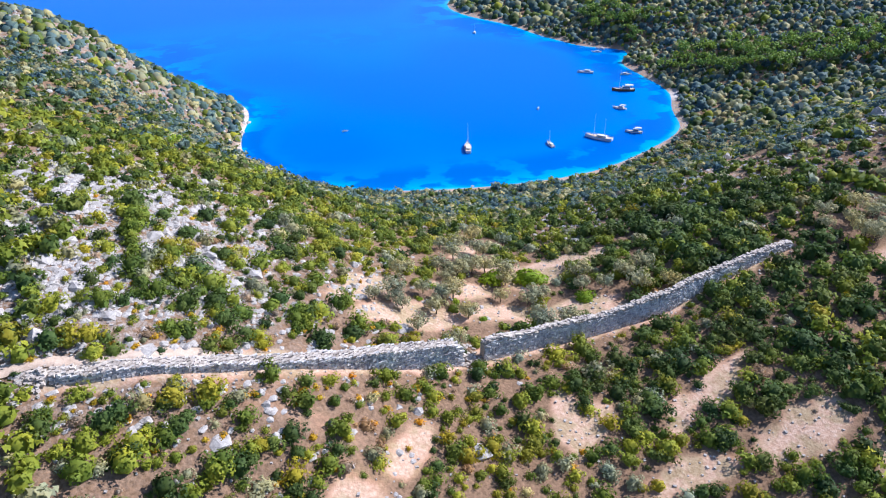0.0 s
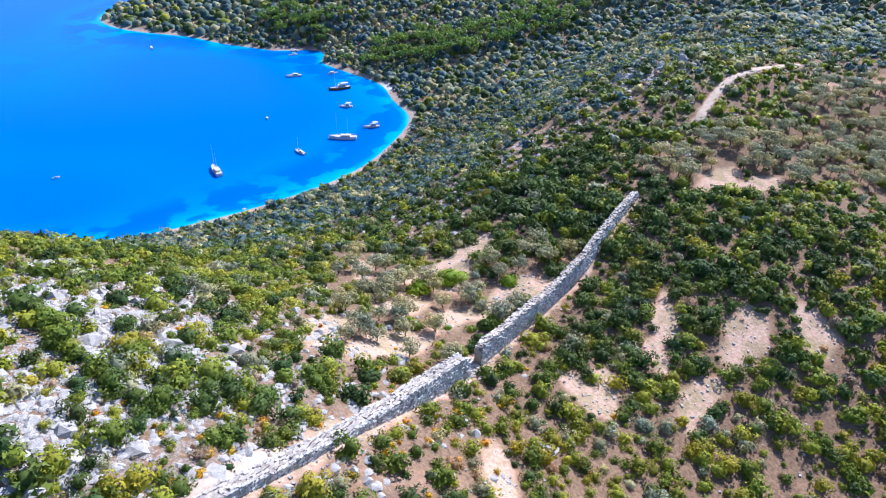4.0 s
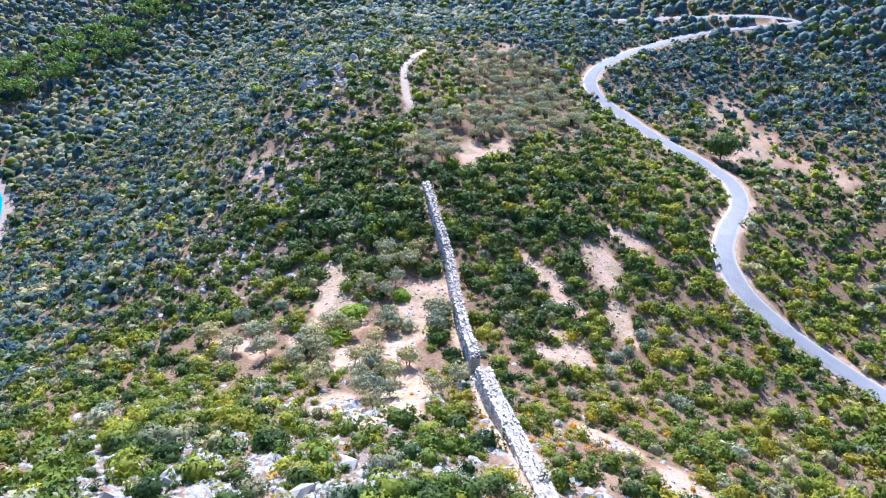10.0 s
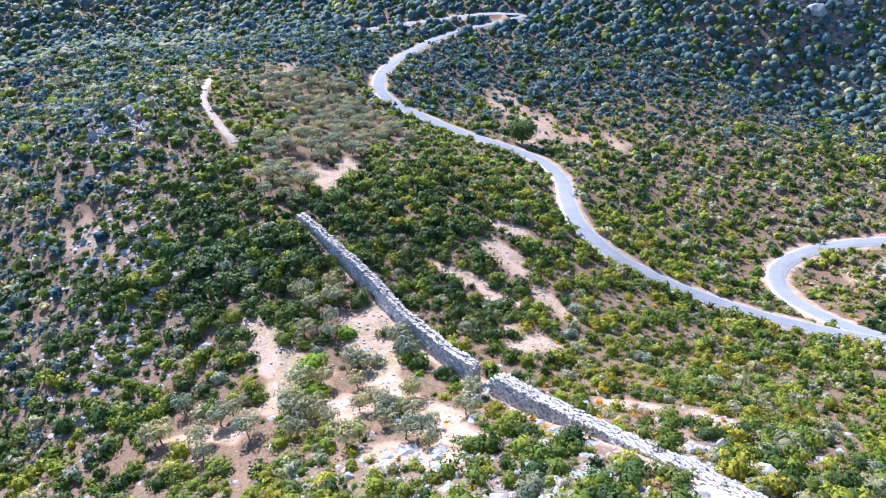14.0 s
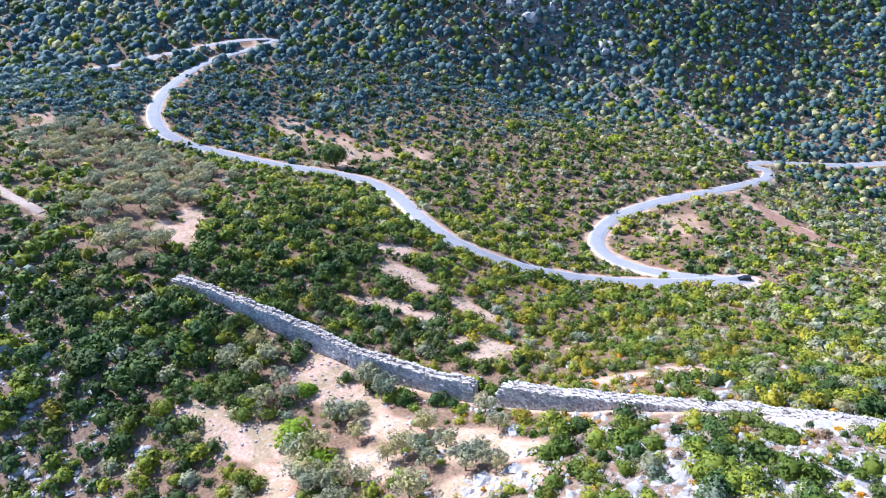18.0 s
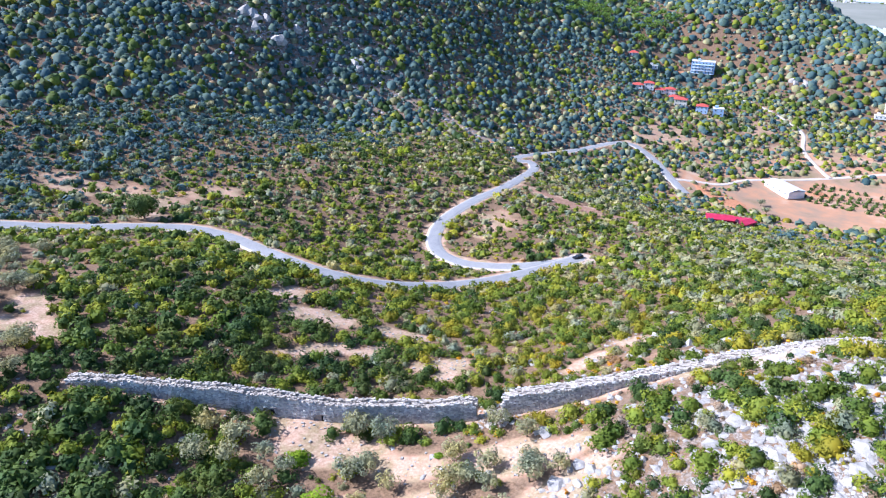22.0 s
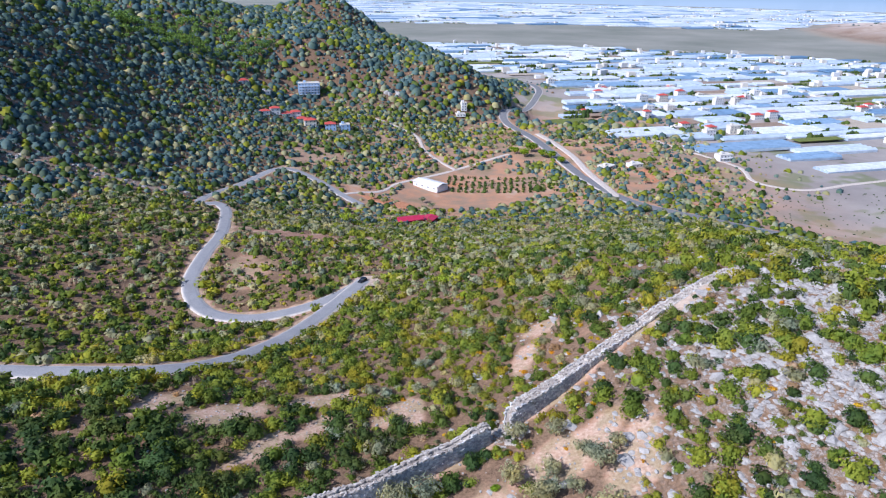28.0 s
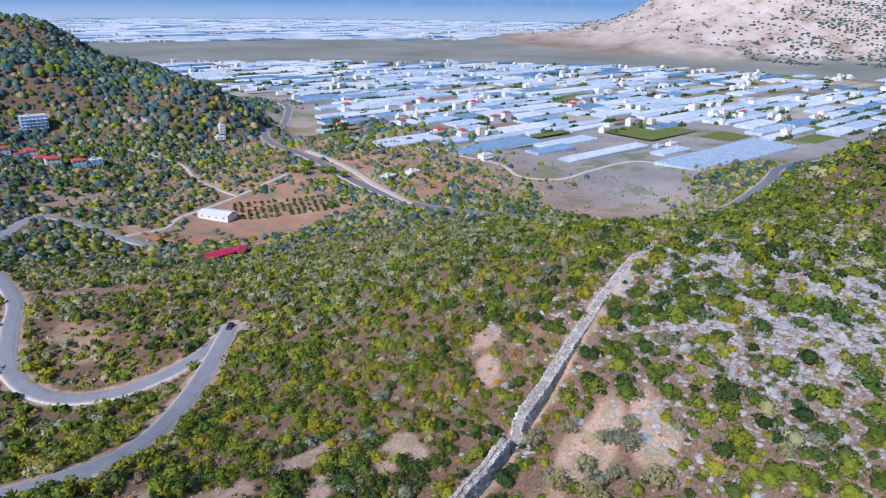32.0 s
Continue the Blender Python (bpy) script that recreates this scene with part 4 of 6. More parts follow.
KINDS = [("evergreen_shrubs", LEAF_DARK, "dense dark evergreen maquis shrubs on the slope"), ("maquis_shrubs", LEAF_MID, "rounded mid-green maquis shrubs"),
         ("broom_shrubs", LEAF_YELLOW, "yellow-green broom shrubs"), ("grey_shrubs", LEAF_GREY, "grey-green shrubs, wild olive near and haze-greyed on far slopes"), ("dry_scrub", LEAF_DRY, "low brown dried thorny scrub"),
         # far-slope kind: distance haze is put into its leaf colour
         ("hazed_shrubs", LEAF_HAZED, "shrubs covering the far slopes, blued by painted haze")]


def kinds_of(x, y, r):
    """Which of KINDS stands at each place; the mix also paints in slope shade and distance haze."""
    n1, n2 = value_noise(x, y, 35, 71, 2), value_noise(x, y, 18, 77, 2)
    # dark evergreen share: real thickets, plus painted shade on slopes turned from the sun
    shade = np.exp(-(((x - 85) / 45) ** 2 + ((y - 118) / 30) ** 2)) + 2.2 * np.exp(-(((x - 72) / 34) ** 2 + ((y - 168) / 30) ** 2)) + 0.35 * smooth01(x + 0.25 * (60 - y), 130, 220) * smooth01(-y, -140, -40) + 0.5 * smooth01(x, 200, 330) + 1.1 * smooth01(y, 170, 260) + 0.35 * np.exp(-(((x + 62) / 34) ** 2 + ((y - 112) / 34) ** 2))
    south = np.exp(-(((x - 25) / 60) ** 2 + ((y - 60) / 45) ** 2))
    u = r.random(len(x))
    # grey and blued shares grow with distance, imitating haze by leaf colour
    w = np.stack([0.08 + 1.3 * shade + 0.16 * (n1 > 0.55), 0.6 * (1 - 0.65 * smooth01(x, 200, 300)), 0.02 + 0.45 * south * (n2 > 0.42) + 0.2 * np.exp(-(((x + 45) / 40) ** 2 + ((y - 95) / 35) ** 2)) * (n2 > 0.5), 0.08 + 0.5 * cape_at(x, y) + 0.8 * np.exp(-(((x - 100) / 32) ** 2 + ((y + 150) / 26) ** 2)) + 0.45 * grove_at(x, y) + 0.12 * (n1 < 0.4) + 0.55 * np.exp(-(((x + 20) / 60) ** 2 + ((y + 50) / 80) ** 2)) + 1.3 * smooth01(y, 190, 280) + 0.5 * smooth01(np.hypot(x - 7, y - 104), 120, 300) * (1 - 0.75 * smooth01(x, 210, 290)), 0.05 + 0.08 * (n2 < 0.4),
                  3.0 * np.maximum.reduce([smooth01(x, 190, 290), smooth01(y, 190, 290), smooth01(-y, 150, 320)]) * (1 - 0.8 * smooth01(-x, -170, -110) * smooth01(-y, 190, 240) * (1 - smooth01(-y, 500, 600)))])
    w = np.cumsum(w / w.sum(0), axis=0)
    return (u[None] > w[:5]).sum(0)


CLOSE = [clump_template(150 + k, 240, 4 + k % 5, 0.1, 0.9) for k in range(12)]
NEAR = [clump_template(100 + k, 72, 4 + k % 4, 0.17, 0.9) for k in range(9)]
MIDDLE = [clump_template(200 + k, 14, 3 + k % 3, 0.28) for k in range(8)]
DISTANT = [far_template(300 + k, 3, 0.45, 4) for k in range(8)]
REMOTE = [far_template(340 + k, 0, 0.5, 4) for k in range(8)]


def belt(near_in, near_out, gap, seed):
    """Places for plants on land between two distances from the gap in the wall."""
    x, y = jittered(7 - near_out, 7 + near_out, 104 - near_out, 104 + near_out, gap, seed)
    d = np.hypot(x - 7, y - 104)
    keep = (d >= near_in) & (d < near_out)
    return x[keep], y[keep]


SHRUBS = {}
SHRUB_LABELS = ["dark evergreen maquis shrub beside the old wall", "rounded mid-green maquis shrub beside the old wall", "yellow-green broom shrub beside the old wall",
                "grey-green wild olive shrub beside the old wall", "low brown dried thorn scrub beside the old wall", "shrub in the haze-blued leaf beside the old wall"]


def scatter(near_in, near_out, gap, seed, templates, grow, thin=1.0, limit=None, single=0):
    r = np.random.default_rng(seed)
    x, y = belt(near_in, near_out, gap, seed)
    if limit is not None:
        keep = limit(x, y)
        x, y = x[keep], y[keep]
    z = land_height(x, y)
    cover = scrub_at(x, y, z) * thin
    cover = cover * (1 - 0.88 * grove_at(x, y))
    cover = np.where(np.hypot(x - 191, y - 68) < 7, 0, cover)
    keep = (r.random(len(x)) < cover) & (road_gap(x, y) < 0.3) & (z > 0.9)
    x, y, z = x[keep], y[keep], z[keep]
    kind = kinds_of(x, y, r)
    size = (0.45 + 1.25 * r.random(len(x)) ** 1.7) * grow * (0.85 + 0.4 * value_noise(x, y, 20, 91))
    size = size * (1 + 0.3 * np.clip(thicket_at(x, y), 0, 1) + 0.22 * np.exp(-(((x + 62) / 34) ** 2 + ((y - 112) / 34) ** 2)) + 0.12 * np.maximum(smooth01(x, 220, 300), smooth01(y, 190, 260)))
    size = np.where(kind == 4, size * 0.6, size)
    tall = size * r.uniform(0.85, 1.25, len(x))
    if single:
        d = np.hypot(x - 7, y - 104)
        close = d < np.sort(d)[single]
        for i in np.where(close)[0]:
            name, mat, label = KINDS[kind[i]]
            key = (int(kind[i]), i % len(templates))
            if key not in SHRUBS:
                t, facing = templates[key[1]]
                me = bpy.data.meshes.new("shrub")
                me.from_pydata(t.reshape(-1, 3).tolist(), [], np.arange(t.size // 3).reshape(-1, 3).tolist())
                me.materials.append(mat)
                leaf_data(me, facing, np.full(t.size // 3, r.random()))
                SHRUBS[key] = me
            ob = new("shrub", SHRUBS[key])
            ob.matrix_world = pose(x[i], y[i], z[i] - 0.1, 0, 0, r.uniform(0, 360)) @ Matrix.Diagonal((size[i], size[i], tall[i], 1))
            tagged(ob, SHRUB_LABELS[kind[i]], "shrub", "shrubs beside the wall")
        kind = np.where(close, -1, kind)
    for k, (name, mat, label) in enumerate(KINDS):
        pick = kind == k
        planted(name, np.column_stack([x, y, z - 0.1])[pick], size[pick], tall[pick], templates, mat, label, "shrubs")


scatter(0, 72, 2.6, 1, CLOSE, 1.75, single=290)
scatter(72, 125, 2.6, 5, NEAR, 1.8)
scatter(125, 330, 3.05, 2, MIDDLE, 2.1)
scatter(330, 620, 3.9, 3, DISTANT, 2.55, 1.25)
scatter(620, 1050, 6.0, 6, REMOTE, 3.9, 1.25, lambda x, y: (x > -330) & ((y > -1000) | (x < 250)))
scatter(1050, 1400, 9.0, 4, REMOTE, 4.8, 1.1, lambda x, y: (x > -60) & (y < -750) & (x < 800))


# ---- rocks ----
def rock_mesh(seed, flat, detail=1):
    bm = bmesh.new()
    bmesh.ops.create_icosphere(bm, subdivisions=detail, radius=1.0)
    r = random.Random(seed)
    cuts = [(Vector((r.uniform(-1, 1), r.uniform(-1, 1), r.uniform(-0.3, 1))).normalized(), r.uniform(0.5, 0.8)) for _ in range(7)]
    for v in bm.verts:
        for n, d in cuts:
            over = v.co.dot(n) - d
            if over > 0:
                v.co -= n * over
        v.co *= 1 + r.uniform(-0.09, 0.09)
        v.co.z *= flat
    me = bpy.data.meshes.new("boulder")
    bm.to_mesh(me)
    bm.free()
    me.materials.append(ROCK)
    return me


ROCKS = [rock_mesh(k, 0.5 + 0.06 * (k % 5)) for k in range(8)]
BOULDERS = [rock_mesh(20 + k, 0.55 + 0.06 * (k % 5), 2) for k in range(8)]


def rock_arrays():
    out = []
    for me in ROCKS:
        co = np.empty(len(me.vertices) * 3, np.float32)
        me.vertices.foreach_get("co", co)
        f = np.array([p.vertices[:] for p in me.polygons])
        out.append(co.reshape(-1, 3)[f])
    return out


def rock_places(gap, seed, reach, power=1.0):
    r = np.random.default_rng(seed)
    x, y = belt(0, reach, gap, seed)
    ledge = smooth01(value_noise(x, y, 9, 131, 3), 0.3, 0.48)
    keep = (r.random(len(x)) < stony_at(x, y) ** power * ledge) & (road_gap(x, y) < 0.2)
    x, y = x[keep], y[keep]
    return x, y, land_height(x, y), r


x, y, z, r = rock_places(2.6, 61, 110, 1.2)
order = np.argsort(np.hypot(x - 7, y - 104))[:260]
for i, k in enumerate(order):
    ob = new("boulder", BOULDERS[i % 8])
    s = r.uniform(0.45, 1.15)
    ob.matrix_world = pose(x[k], y[k], z[k] + 0.02, r.uniform(-15, 15), r.uniform(-15, 15), r.uniform(0, 360)) @ Matrix.Diagonal((s * r.uniform(0.9, 1.6), s, s * r.uniform(0.7, 1.1), 1))
    tagged(ob, "pale weathered limestone boulder among the scrub", "rock", "limestone boulders")
x, y, z, r = rock_places(0.95, 62, 190, 0.9)
planted("limestone_rocks", np.column_stack([x, y, z]), r.uniform(0.35, 1.3, len(x)), r.uniform(0.25, 0.7, len(x)), rock_arrays(), ROCK, "broken pale limestone scattered over the slope", "rocks")
x, y, z, r = rock_places(4.5, 63, 480, 0.8)
planted("limestone_crags", np.column_stack([x, y, z]), r.uniform(0.9, 2.6, len(x)), r.uniform(0.8, 2.4, len(x)), rock_arrays(), ROCK, "limestone crags breaking out of the hillside", "rocks")


# grey cliffs standing out of the mountainside and the ridge
r = np.random.default_rng(68)
for cx, cy, count, spread, size in ((353, -145, 7, 13, 5.5), (306, -183, 5, 7, 4.5), (155, 228, 6, 9, 3.2), (102, 126, 2, 2, 1.8), (77, 192, 3, 4, 2.2), (92, 234, 3, 5, 2.2), (57, -556, 5, 12, 3.8)):
    for k in range(count):
        x, y = cx + r.normal() * spread * 0.6, cy + r.normal() * spread * 0.6
        q = size * r.uniform(0.55, 1.2)
        ob = new("crag", BOULDERS[int(r.integers(0, 8))])
        ob.matrix_world = pose(x, y, float(land_height(np.array([x]), np.array([y]))[0]) + 0.1 * q, r.uniform(-20, 20), r.uniform(-20, 20), r.uniform(0, 360)) @ Matrix.Diagonal((q * r.uniform(0.7, 1.3), q, q * r.uniform(1.1, 2.0), 1))
        tagged(ob, "grey limestone crag breaking out of the scrubby slope", "crag", "limestone crags")

# broken stone strewn over the bare ground, and heaps fallen from the wall at its gap
r = np.random.default_rng(64)
x, y = belt(0, 95, 1.3, 65)
d = np.minimum(nearest_on(WALL_WEST, x, y)[0], nearest_on(WALL_EAST, x, y)[0])
keep = (r.random(len(x)) < 0.3 * bare_at(x, y) + 0.05 + 0.4 * (d < 4.5) + 0.25 * stony_at(x, y)) & (d > 1.7)
x, y = x[keep], y[keep]
s = r.uniform(0.14, 0.5, len(x))
v, f = block_array(np.column_stack([x, y, land_height(x, y) + 0.05]), np.column_stack([s * r.uniform(0.8, 1.6, len(x)), s, s * 0.7]), r.uniform(0, 3.1, len(x)), 66)
tagged(array_object("loose_stones", v, f, ROCK), "loose broken limestone strewn over the soil", "stones", kind="stuff")
x, y = np.concatenate([r.normal(6.9, 1.9, 150), r.normal(4.5, 1.6, 60)]), np.concatenate([r.normal(105.8, 1.7, 150), r.normal(107.5, 1.5, 60)])
s = r.uniform(0.25, 0.7, len(x))
lift = 1.3 * np.exp(-(((x - 6.9) / 2.2) ** 2 + ((y - 105.8) / 1.8) ** 2)) * r.random(len(x))
v, f = block_array(np.column_stack([x, y, land_height(x, y) + 0.1 + lift * 0.6]), np.column_stack([s * 1.3, s, s * 0.75]), r.uniform(0, 3.1, len(x)), 67)
tagged(array_object("fallen_stones", v, f, COPING), "heap of pale blocks fallen at the breach in the wall", "rubble", kind="stuff")


x, y = r.normal(-56.4, 1.3, 170), r.normal(70.3, 1.2, 170)
q = r.uniform(0.25, 0.6, len(x))
lift = 1.5 * np.exp(-(((x + 55.6) / 1.6) ** 2 + ((y - 70.7) / 1.6) ** 2)) * r.random(len(x))
v, f = block_array(np.column_stack([x, y, land_height(x, y) + 0.08 + lift * 0.7]), np.column_stack([q * 1.3, q, q * 0.75]), r.uniform(0, 3.1, len(x)), 69)
tagged(array_object("fallen_stones", v, f, COPING), "heap of pale rubble at the broken end of the wall", "rubble", kind="stuff")


# ---- trees ----
def limb(bm, a, b, r0, r1, sides=6):
    a, b = Vector(a), Vector(b)
    q = (b - a).to_track_quat("Z", "Y")
    ring = []
    for p, rad in ((a, r0), (b, r1)):
        ring.append([bm.verts.new(p + q @ Vector((math.cos(t) * rad, math.sin(t) * rad, 0))) for t in [6.283 * i / sides for i in range(sides)]])
    for i in range(sides):
        bm.faces.new((ring[0][i], ring[0][(i + 1) % sides], ring[1][(i + 1) % sides], ring[1][i]))


def tree_meshes(seed, height, trunk, limbs, crown_r, leaves, leaf, mat, flat=0.8):
    """Trunk with limbs, and a crown of leaf clumps round the limb ends."""
    r = random.Random(seed)
    bm = bmesh.new()
    fork = Vector((r.uniform(-.2, .2), r.uniform(-.2, .2), height * 0.3))
    limb(bm, (0, 0, -0.3), fork, trunk, trunk * 0.75, 7)
    ends = []
    for i in range(limbs):
        t = 6.283 * i / limbs + r.uniform(-.4, .4)
        mid = fork + Vector((math.cos(t), math.sin(t), 1.1)) * height * 0.2
        end = mid + Vector((math.cos(t) * r.uniform(.5, 1), math.sin(t) * r.uniform(.5, 1), r.uniform(.5, 1.1))) * height * 0.24
        limb(bm, fork, mid, trunk * 0.6, trunk * 0.38)
        limb(bm, mid, end, trunk * 0.38, trunk * 0.12)
        ends.append(end)
        side = mid + Vector((r.uniform(-1, 1), r.uniform(-1, 1), r.uniform(.2, .9))) * height * 0.2
        limb(bm, mid, side, trunk * 0.25, trunk * 0.08, 5)
        ends.append(side)
    wood = bpy.data.meshes.new("trunk")
    bm.to_mesh(wood)
    bm.free()
    wood.materials.append(BARK)
    g = np.random.default_rng(seed)
    tris, norms = [], []
    ends.append(fork + Vector((0, 0, height * 0.4)))
    for e in ends:
        q = crown_r * g.uniform(0.36, 0.56)
        for _ in range(leaves // len(ends)):
            n = g.normal(size=3)
            n[2] = n[2] * 0.8 + 0.25
            n /= np.linalg.norm(n)
            p = np.array(e) + n * q * np.array((1, 1, flat)) * g.uniform(0.86, 1.08)
            leaf_triangle(g, p, n, leaf * g.uniform(0.7, 1.3), 0.45, tris, norms)
    tris, norms = np.array(tris).reshape(-1, 3), np.array(norms).reshape(-1, 3)
    crown = bpy.data.meshes.new("crown")
    crown.from_pydata([tuple(v) for v in tris], [], [(i, i + 1, i + 2) for i in range(0, len(tris), 3)])
    crown.materials.append(mat)
    leaf_data(crown, norms, np.full(len(tris), 0.25 + 0.5 * g.random()))
    return wood, crown


def plant_tree(name, meshes, x, y, z, size, turn, label, category, group):
    thing = empty(name, x, y, z, turn)
    for part_name, me in zip(("trunk", "crown"), meshes):
        ob = new(part_name, me)
        ob.parent = thing
        ob.matrix_local = Matrix.Diagonal((size, size, size * 0.95, 1))
    return tagged(thing, label, category, group)


OLIVES = [tree_meshes(400 + k, 4.0, 0.15, 5, 2.0, 800, 0.19, LEAF_GREY, 1.0) for k in range(6)]
r = np.random.default_rng(81)
x, y = jittered(-30, 235, 100, 200, 4.7, 82)
keep = (r.random(len(x)) < 0.74 * grove_at(x, y)) & (road_gap(x, y) < 0.1) & (bare_at(x, y) < 0.7) & ((np.hypot(x - 25, y - 135) > 20) | (r.random(len(x)) < 0.5))
x, y = x[keep], y[keep]
# the trees that stand singly in the clearing by the wall
x = np.concatenate([x, [48.4, 22.4, 13.6, 33.5, 49.4, 23.5, 29.4, 4.1, 6.2, -0.9, 2.2, 54, -4, -8, 44]])
y = np.concatenate([y, [139.7, 134.1, 132.1, 145.5, 148.1, 122.3, 124.1, 108.6, 120.6, 120.5, 131, 141, 111, 118, 145]])
z = land_height(x, y)
for i in range(len(x)):
    plant_tree("olive_tree", OLIVES[i % 6], x[i], y[i], z[i], r.uniform(0.85, 1.35), r.uniform(0, 360), "grey-green olive tree with an open crown on bare soil", "olive tree", "olive grove")

# olives scattered over the bare valley floor
r = np.random.default_rng(88)
x, y = jittered(-180, 170, -480, -240, 13, 89)
v = np.zeros(len(x))
for f in FIELDS[4:]:
    v = np.maximum(v, oval(x, y, f, 0.4))
keep = (r.random(len(x)) < 0.5 * v) & (road_gap(x, y) < 0.05) & (np.hypot(x - 15, y + 312) > 20)
x, y = x[keep][:110], y[keep][:110]
z = land_height(x, y)
for i in range(len(x)):
    plant_tree("olive_tree", OLIVES[i % 6], x[i], y[i], z[i], r.uniform(0.9, 1.5), r.uniform(0, 360), "olive tree on the bare orange valley floor", "olive tree", "valley olives")

CAROB = tree_meshes(450, 8.6, 0.4, 9, 5.4, 4200, 0.36, LEAF_DARK, 1.45)
plant_tree("carob_tree", CAROB, 191, 68, float(land_height(np.array([191.]), np.array([68.]))[0]), 1.05, 30, "large dark round carob tree standing alone beside the road", "tree", "")

PINES = [tree_meshes(460 + k, 8.5, 0.2, 5, 2.3, 130, 0.62, LEAF_PINE, 1.3) for k in range(4)]
PINE_STANDS = [(205, 535, 62, 26, 150), (272, 512, 75, 24, -14), (345, 505, 60, 22, 0), (120, 690, 45, 20, 120)]
x, y = jittered(60, 460, 380, 760, 8.5, 83)
v = np.zeros(len(x))
for s in PINE_STANDS:
    v = np.maximum(v, oval(x, y, s, 0.3))
z = land_height(x, y)
keep = (r.random(len(x)) < 0.75 * v) & (z > 2)
order = np.random.default_rng(85).permutation(int(keep.sum()))[:240]
x, y, z = x[keep][order], y[keep][order], z[keep][order]
for i in range(len(x)):
    plant_tree("pine_tree", PINES[i % 4], x[i], y[i], z[i], r.uniform(1.1, 1.7), r.uniform(0, 360), "bright green pine on the slope above the bay", "pine tree", "pine stand")

# the pine wood on the far mountainside
x, y = jittered(150, 420, -760, -400, 12.5, 84)
v = np.maximum(oval(x, y, (285, -570, 110, 48, 78), 0.4), oval(x, y, (232, -560, 60, 24, 60), 0.3))
keep = r.random(len(x)) < 0.8 * v
x, y = x[keep][:115], y[keep][:115]
z = land_height(x, y)
for i in range(len(x)):
    plant_tree("pine_tree", PINES[i % 4], x[i], y[i], z[i], r.uniform(1.1, 1.7), r.uniform(0, 360), "bright green pine in the wood on the mountainside", "pine tree", "mountain pine wood")

# young yellow-green pines standing out of the scrub
YOUNG_PINE = tree_meshes(471, 8.5, 0.2, 6, 2.8, 420, 0.45, LEAF_YOUNG, 1.1)
for x, y, s in ((186, -91, 0.75), (69.6, -174.8, 0.95), (15, -5, 0.6), (9, 18, 0.4), (150, 262, 0.6), (-95, 205, 0.6), (-70, 212, 0.5), (232, -372, 0.7), (215, -355, 0.6), (238, -330, 0.7)):
    plant_tree("pine_tree", YOUNG_PINE, x, y, float(land_height(np.array([float(x)]), np.array([float(y)]))[0]), s, x * 7, "lone yellow-green young pine above the scrub", "pine tree", "lone pines")

# bright mastic mounds in the grove
MOUND = [clump_template(500 + k, 800, 7, 0.085, 0.72) for k in range(3)]
for i, (x, y, s) in enumerate(((20.5, 142.6, 4.6), (11.5, 141, 4.0), (33.6, 136, 3.0), (46, 157, 2.2), (-3, 131, 1.4), (-11, 108, 1.3), (9.5, 121.5, 1.1), (3, 127, 1.2), (-5, 124, 1.0))):
    t, facing = MOUND[i % 3]
    ob = mesh_object("mastic_bush", t.reshape(-1, 3), np.arange(t.size // 3).reshape(-1, 3).tolist(), LEAF_BRIGHT)
    leaf_data(ob.data, facing, np.full(t.size // 3, 0.5))
    ob.matrix_world = pose(x, y, float(land_height(np.array([float(x)]), np.array([float(y)]))[0]) - 0.1, 0, 0, 40 * i) @ Matrix.Diagonal((s, s, s * 0.8, 1))
    tagged(ob, "bright green dense rounded mastic bush on bare soil", "bush", "mastic bushes")

# orange and yellow flowering tufts on the rocky hill and along the wall
r = np.random.default_rng(91)
x, y = belt(0, 130, 3.6, 92)
west = np.exp(-(((x + 40) / 50) ** 2 + ((y - 88) / 32) ** 2))
d, _ = nearest_on(WALL_WEST, x, y)
keep = (r.random(len(x)) < 0.3 * west + 0.5 * (d < 9)) & (road_gap(x, y) < 0.5)
x, y = x[keep], y[keep]
planted("flowering_tufts", np.column_stack([x, y, land_height(x, y)]), r.uniform(0.5, 1.2, len(x)), r.uniform(0.4, 0.9, len(x)), NEAR, LEAF_ORANGE, "yellow and orange autumn tufts among the rocks", "shrubs")

# dark bushes growing against the wall
for i, (x, y, s) in enumerate(((17.8, 119.5, 2.1), (13.6, 113.8, 2.3), (58.4, 139.7, 2.4), (62, 141, 2.0), (56, 144, 1.9), (10.5, 112.2, 1.6))):
    t, facing = MOUND[i % 3]
    ob = mesh_object("bush", t.reshape(-1, 3), np.arange(t.size // 3).reshape(-1, 3).tolist(), LEAF_DARK)
    leaf_data(ob.data, facing, np.full(t.size // 3, 0.7))
    ob.matrix_world = pose(x, y, float(land_height(np.array([float(x)]), np.array([float(y)]))[0]) - 0.1, 0, 0, 70 * i) @ Matrix.Diagonal((s, s, s * 1.35, 1))
    tagged(ob, "tall dark evergreen bush growing against the old wall", "bush", "bushes against the wall")

# dark orchard rows below the warehouse, and trees along the main road
r = np.random.default_rng(99)
X, Y = np.meshgrid(np.arange(-88, 2, 5.2), np.arange(-336, -296, 6.0))
x, y = (X + 0.12 * (Y + 316)).ravel() + r.uniform(-.8, .8, X.size), (Y - 0.12 * (X + 40)).ravel() + r.uniform(-.8, .8, X.size)
keep = (r.random(len(x)) < 0.9) & (road_gap(x, y) < 0.05)
x, y = x[keep], y[keep]
planted("orchard_trees", np.column_stack([x, y, land_height(x, y)]), r.uniform(1.9, 2.7, len(x)), r.uniform(2.4, 3.4, len(x)), MIDDLE, LEAF_DARK, "rows of dark green orchard trees beside the warehouse", "trees")
ROADSIDE = tree_meshes(455, 8.0, 0.3, 7, 4.2, 900, 0.5, LEAF_BRIGHT, 1.2)
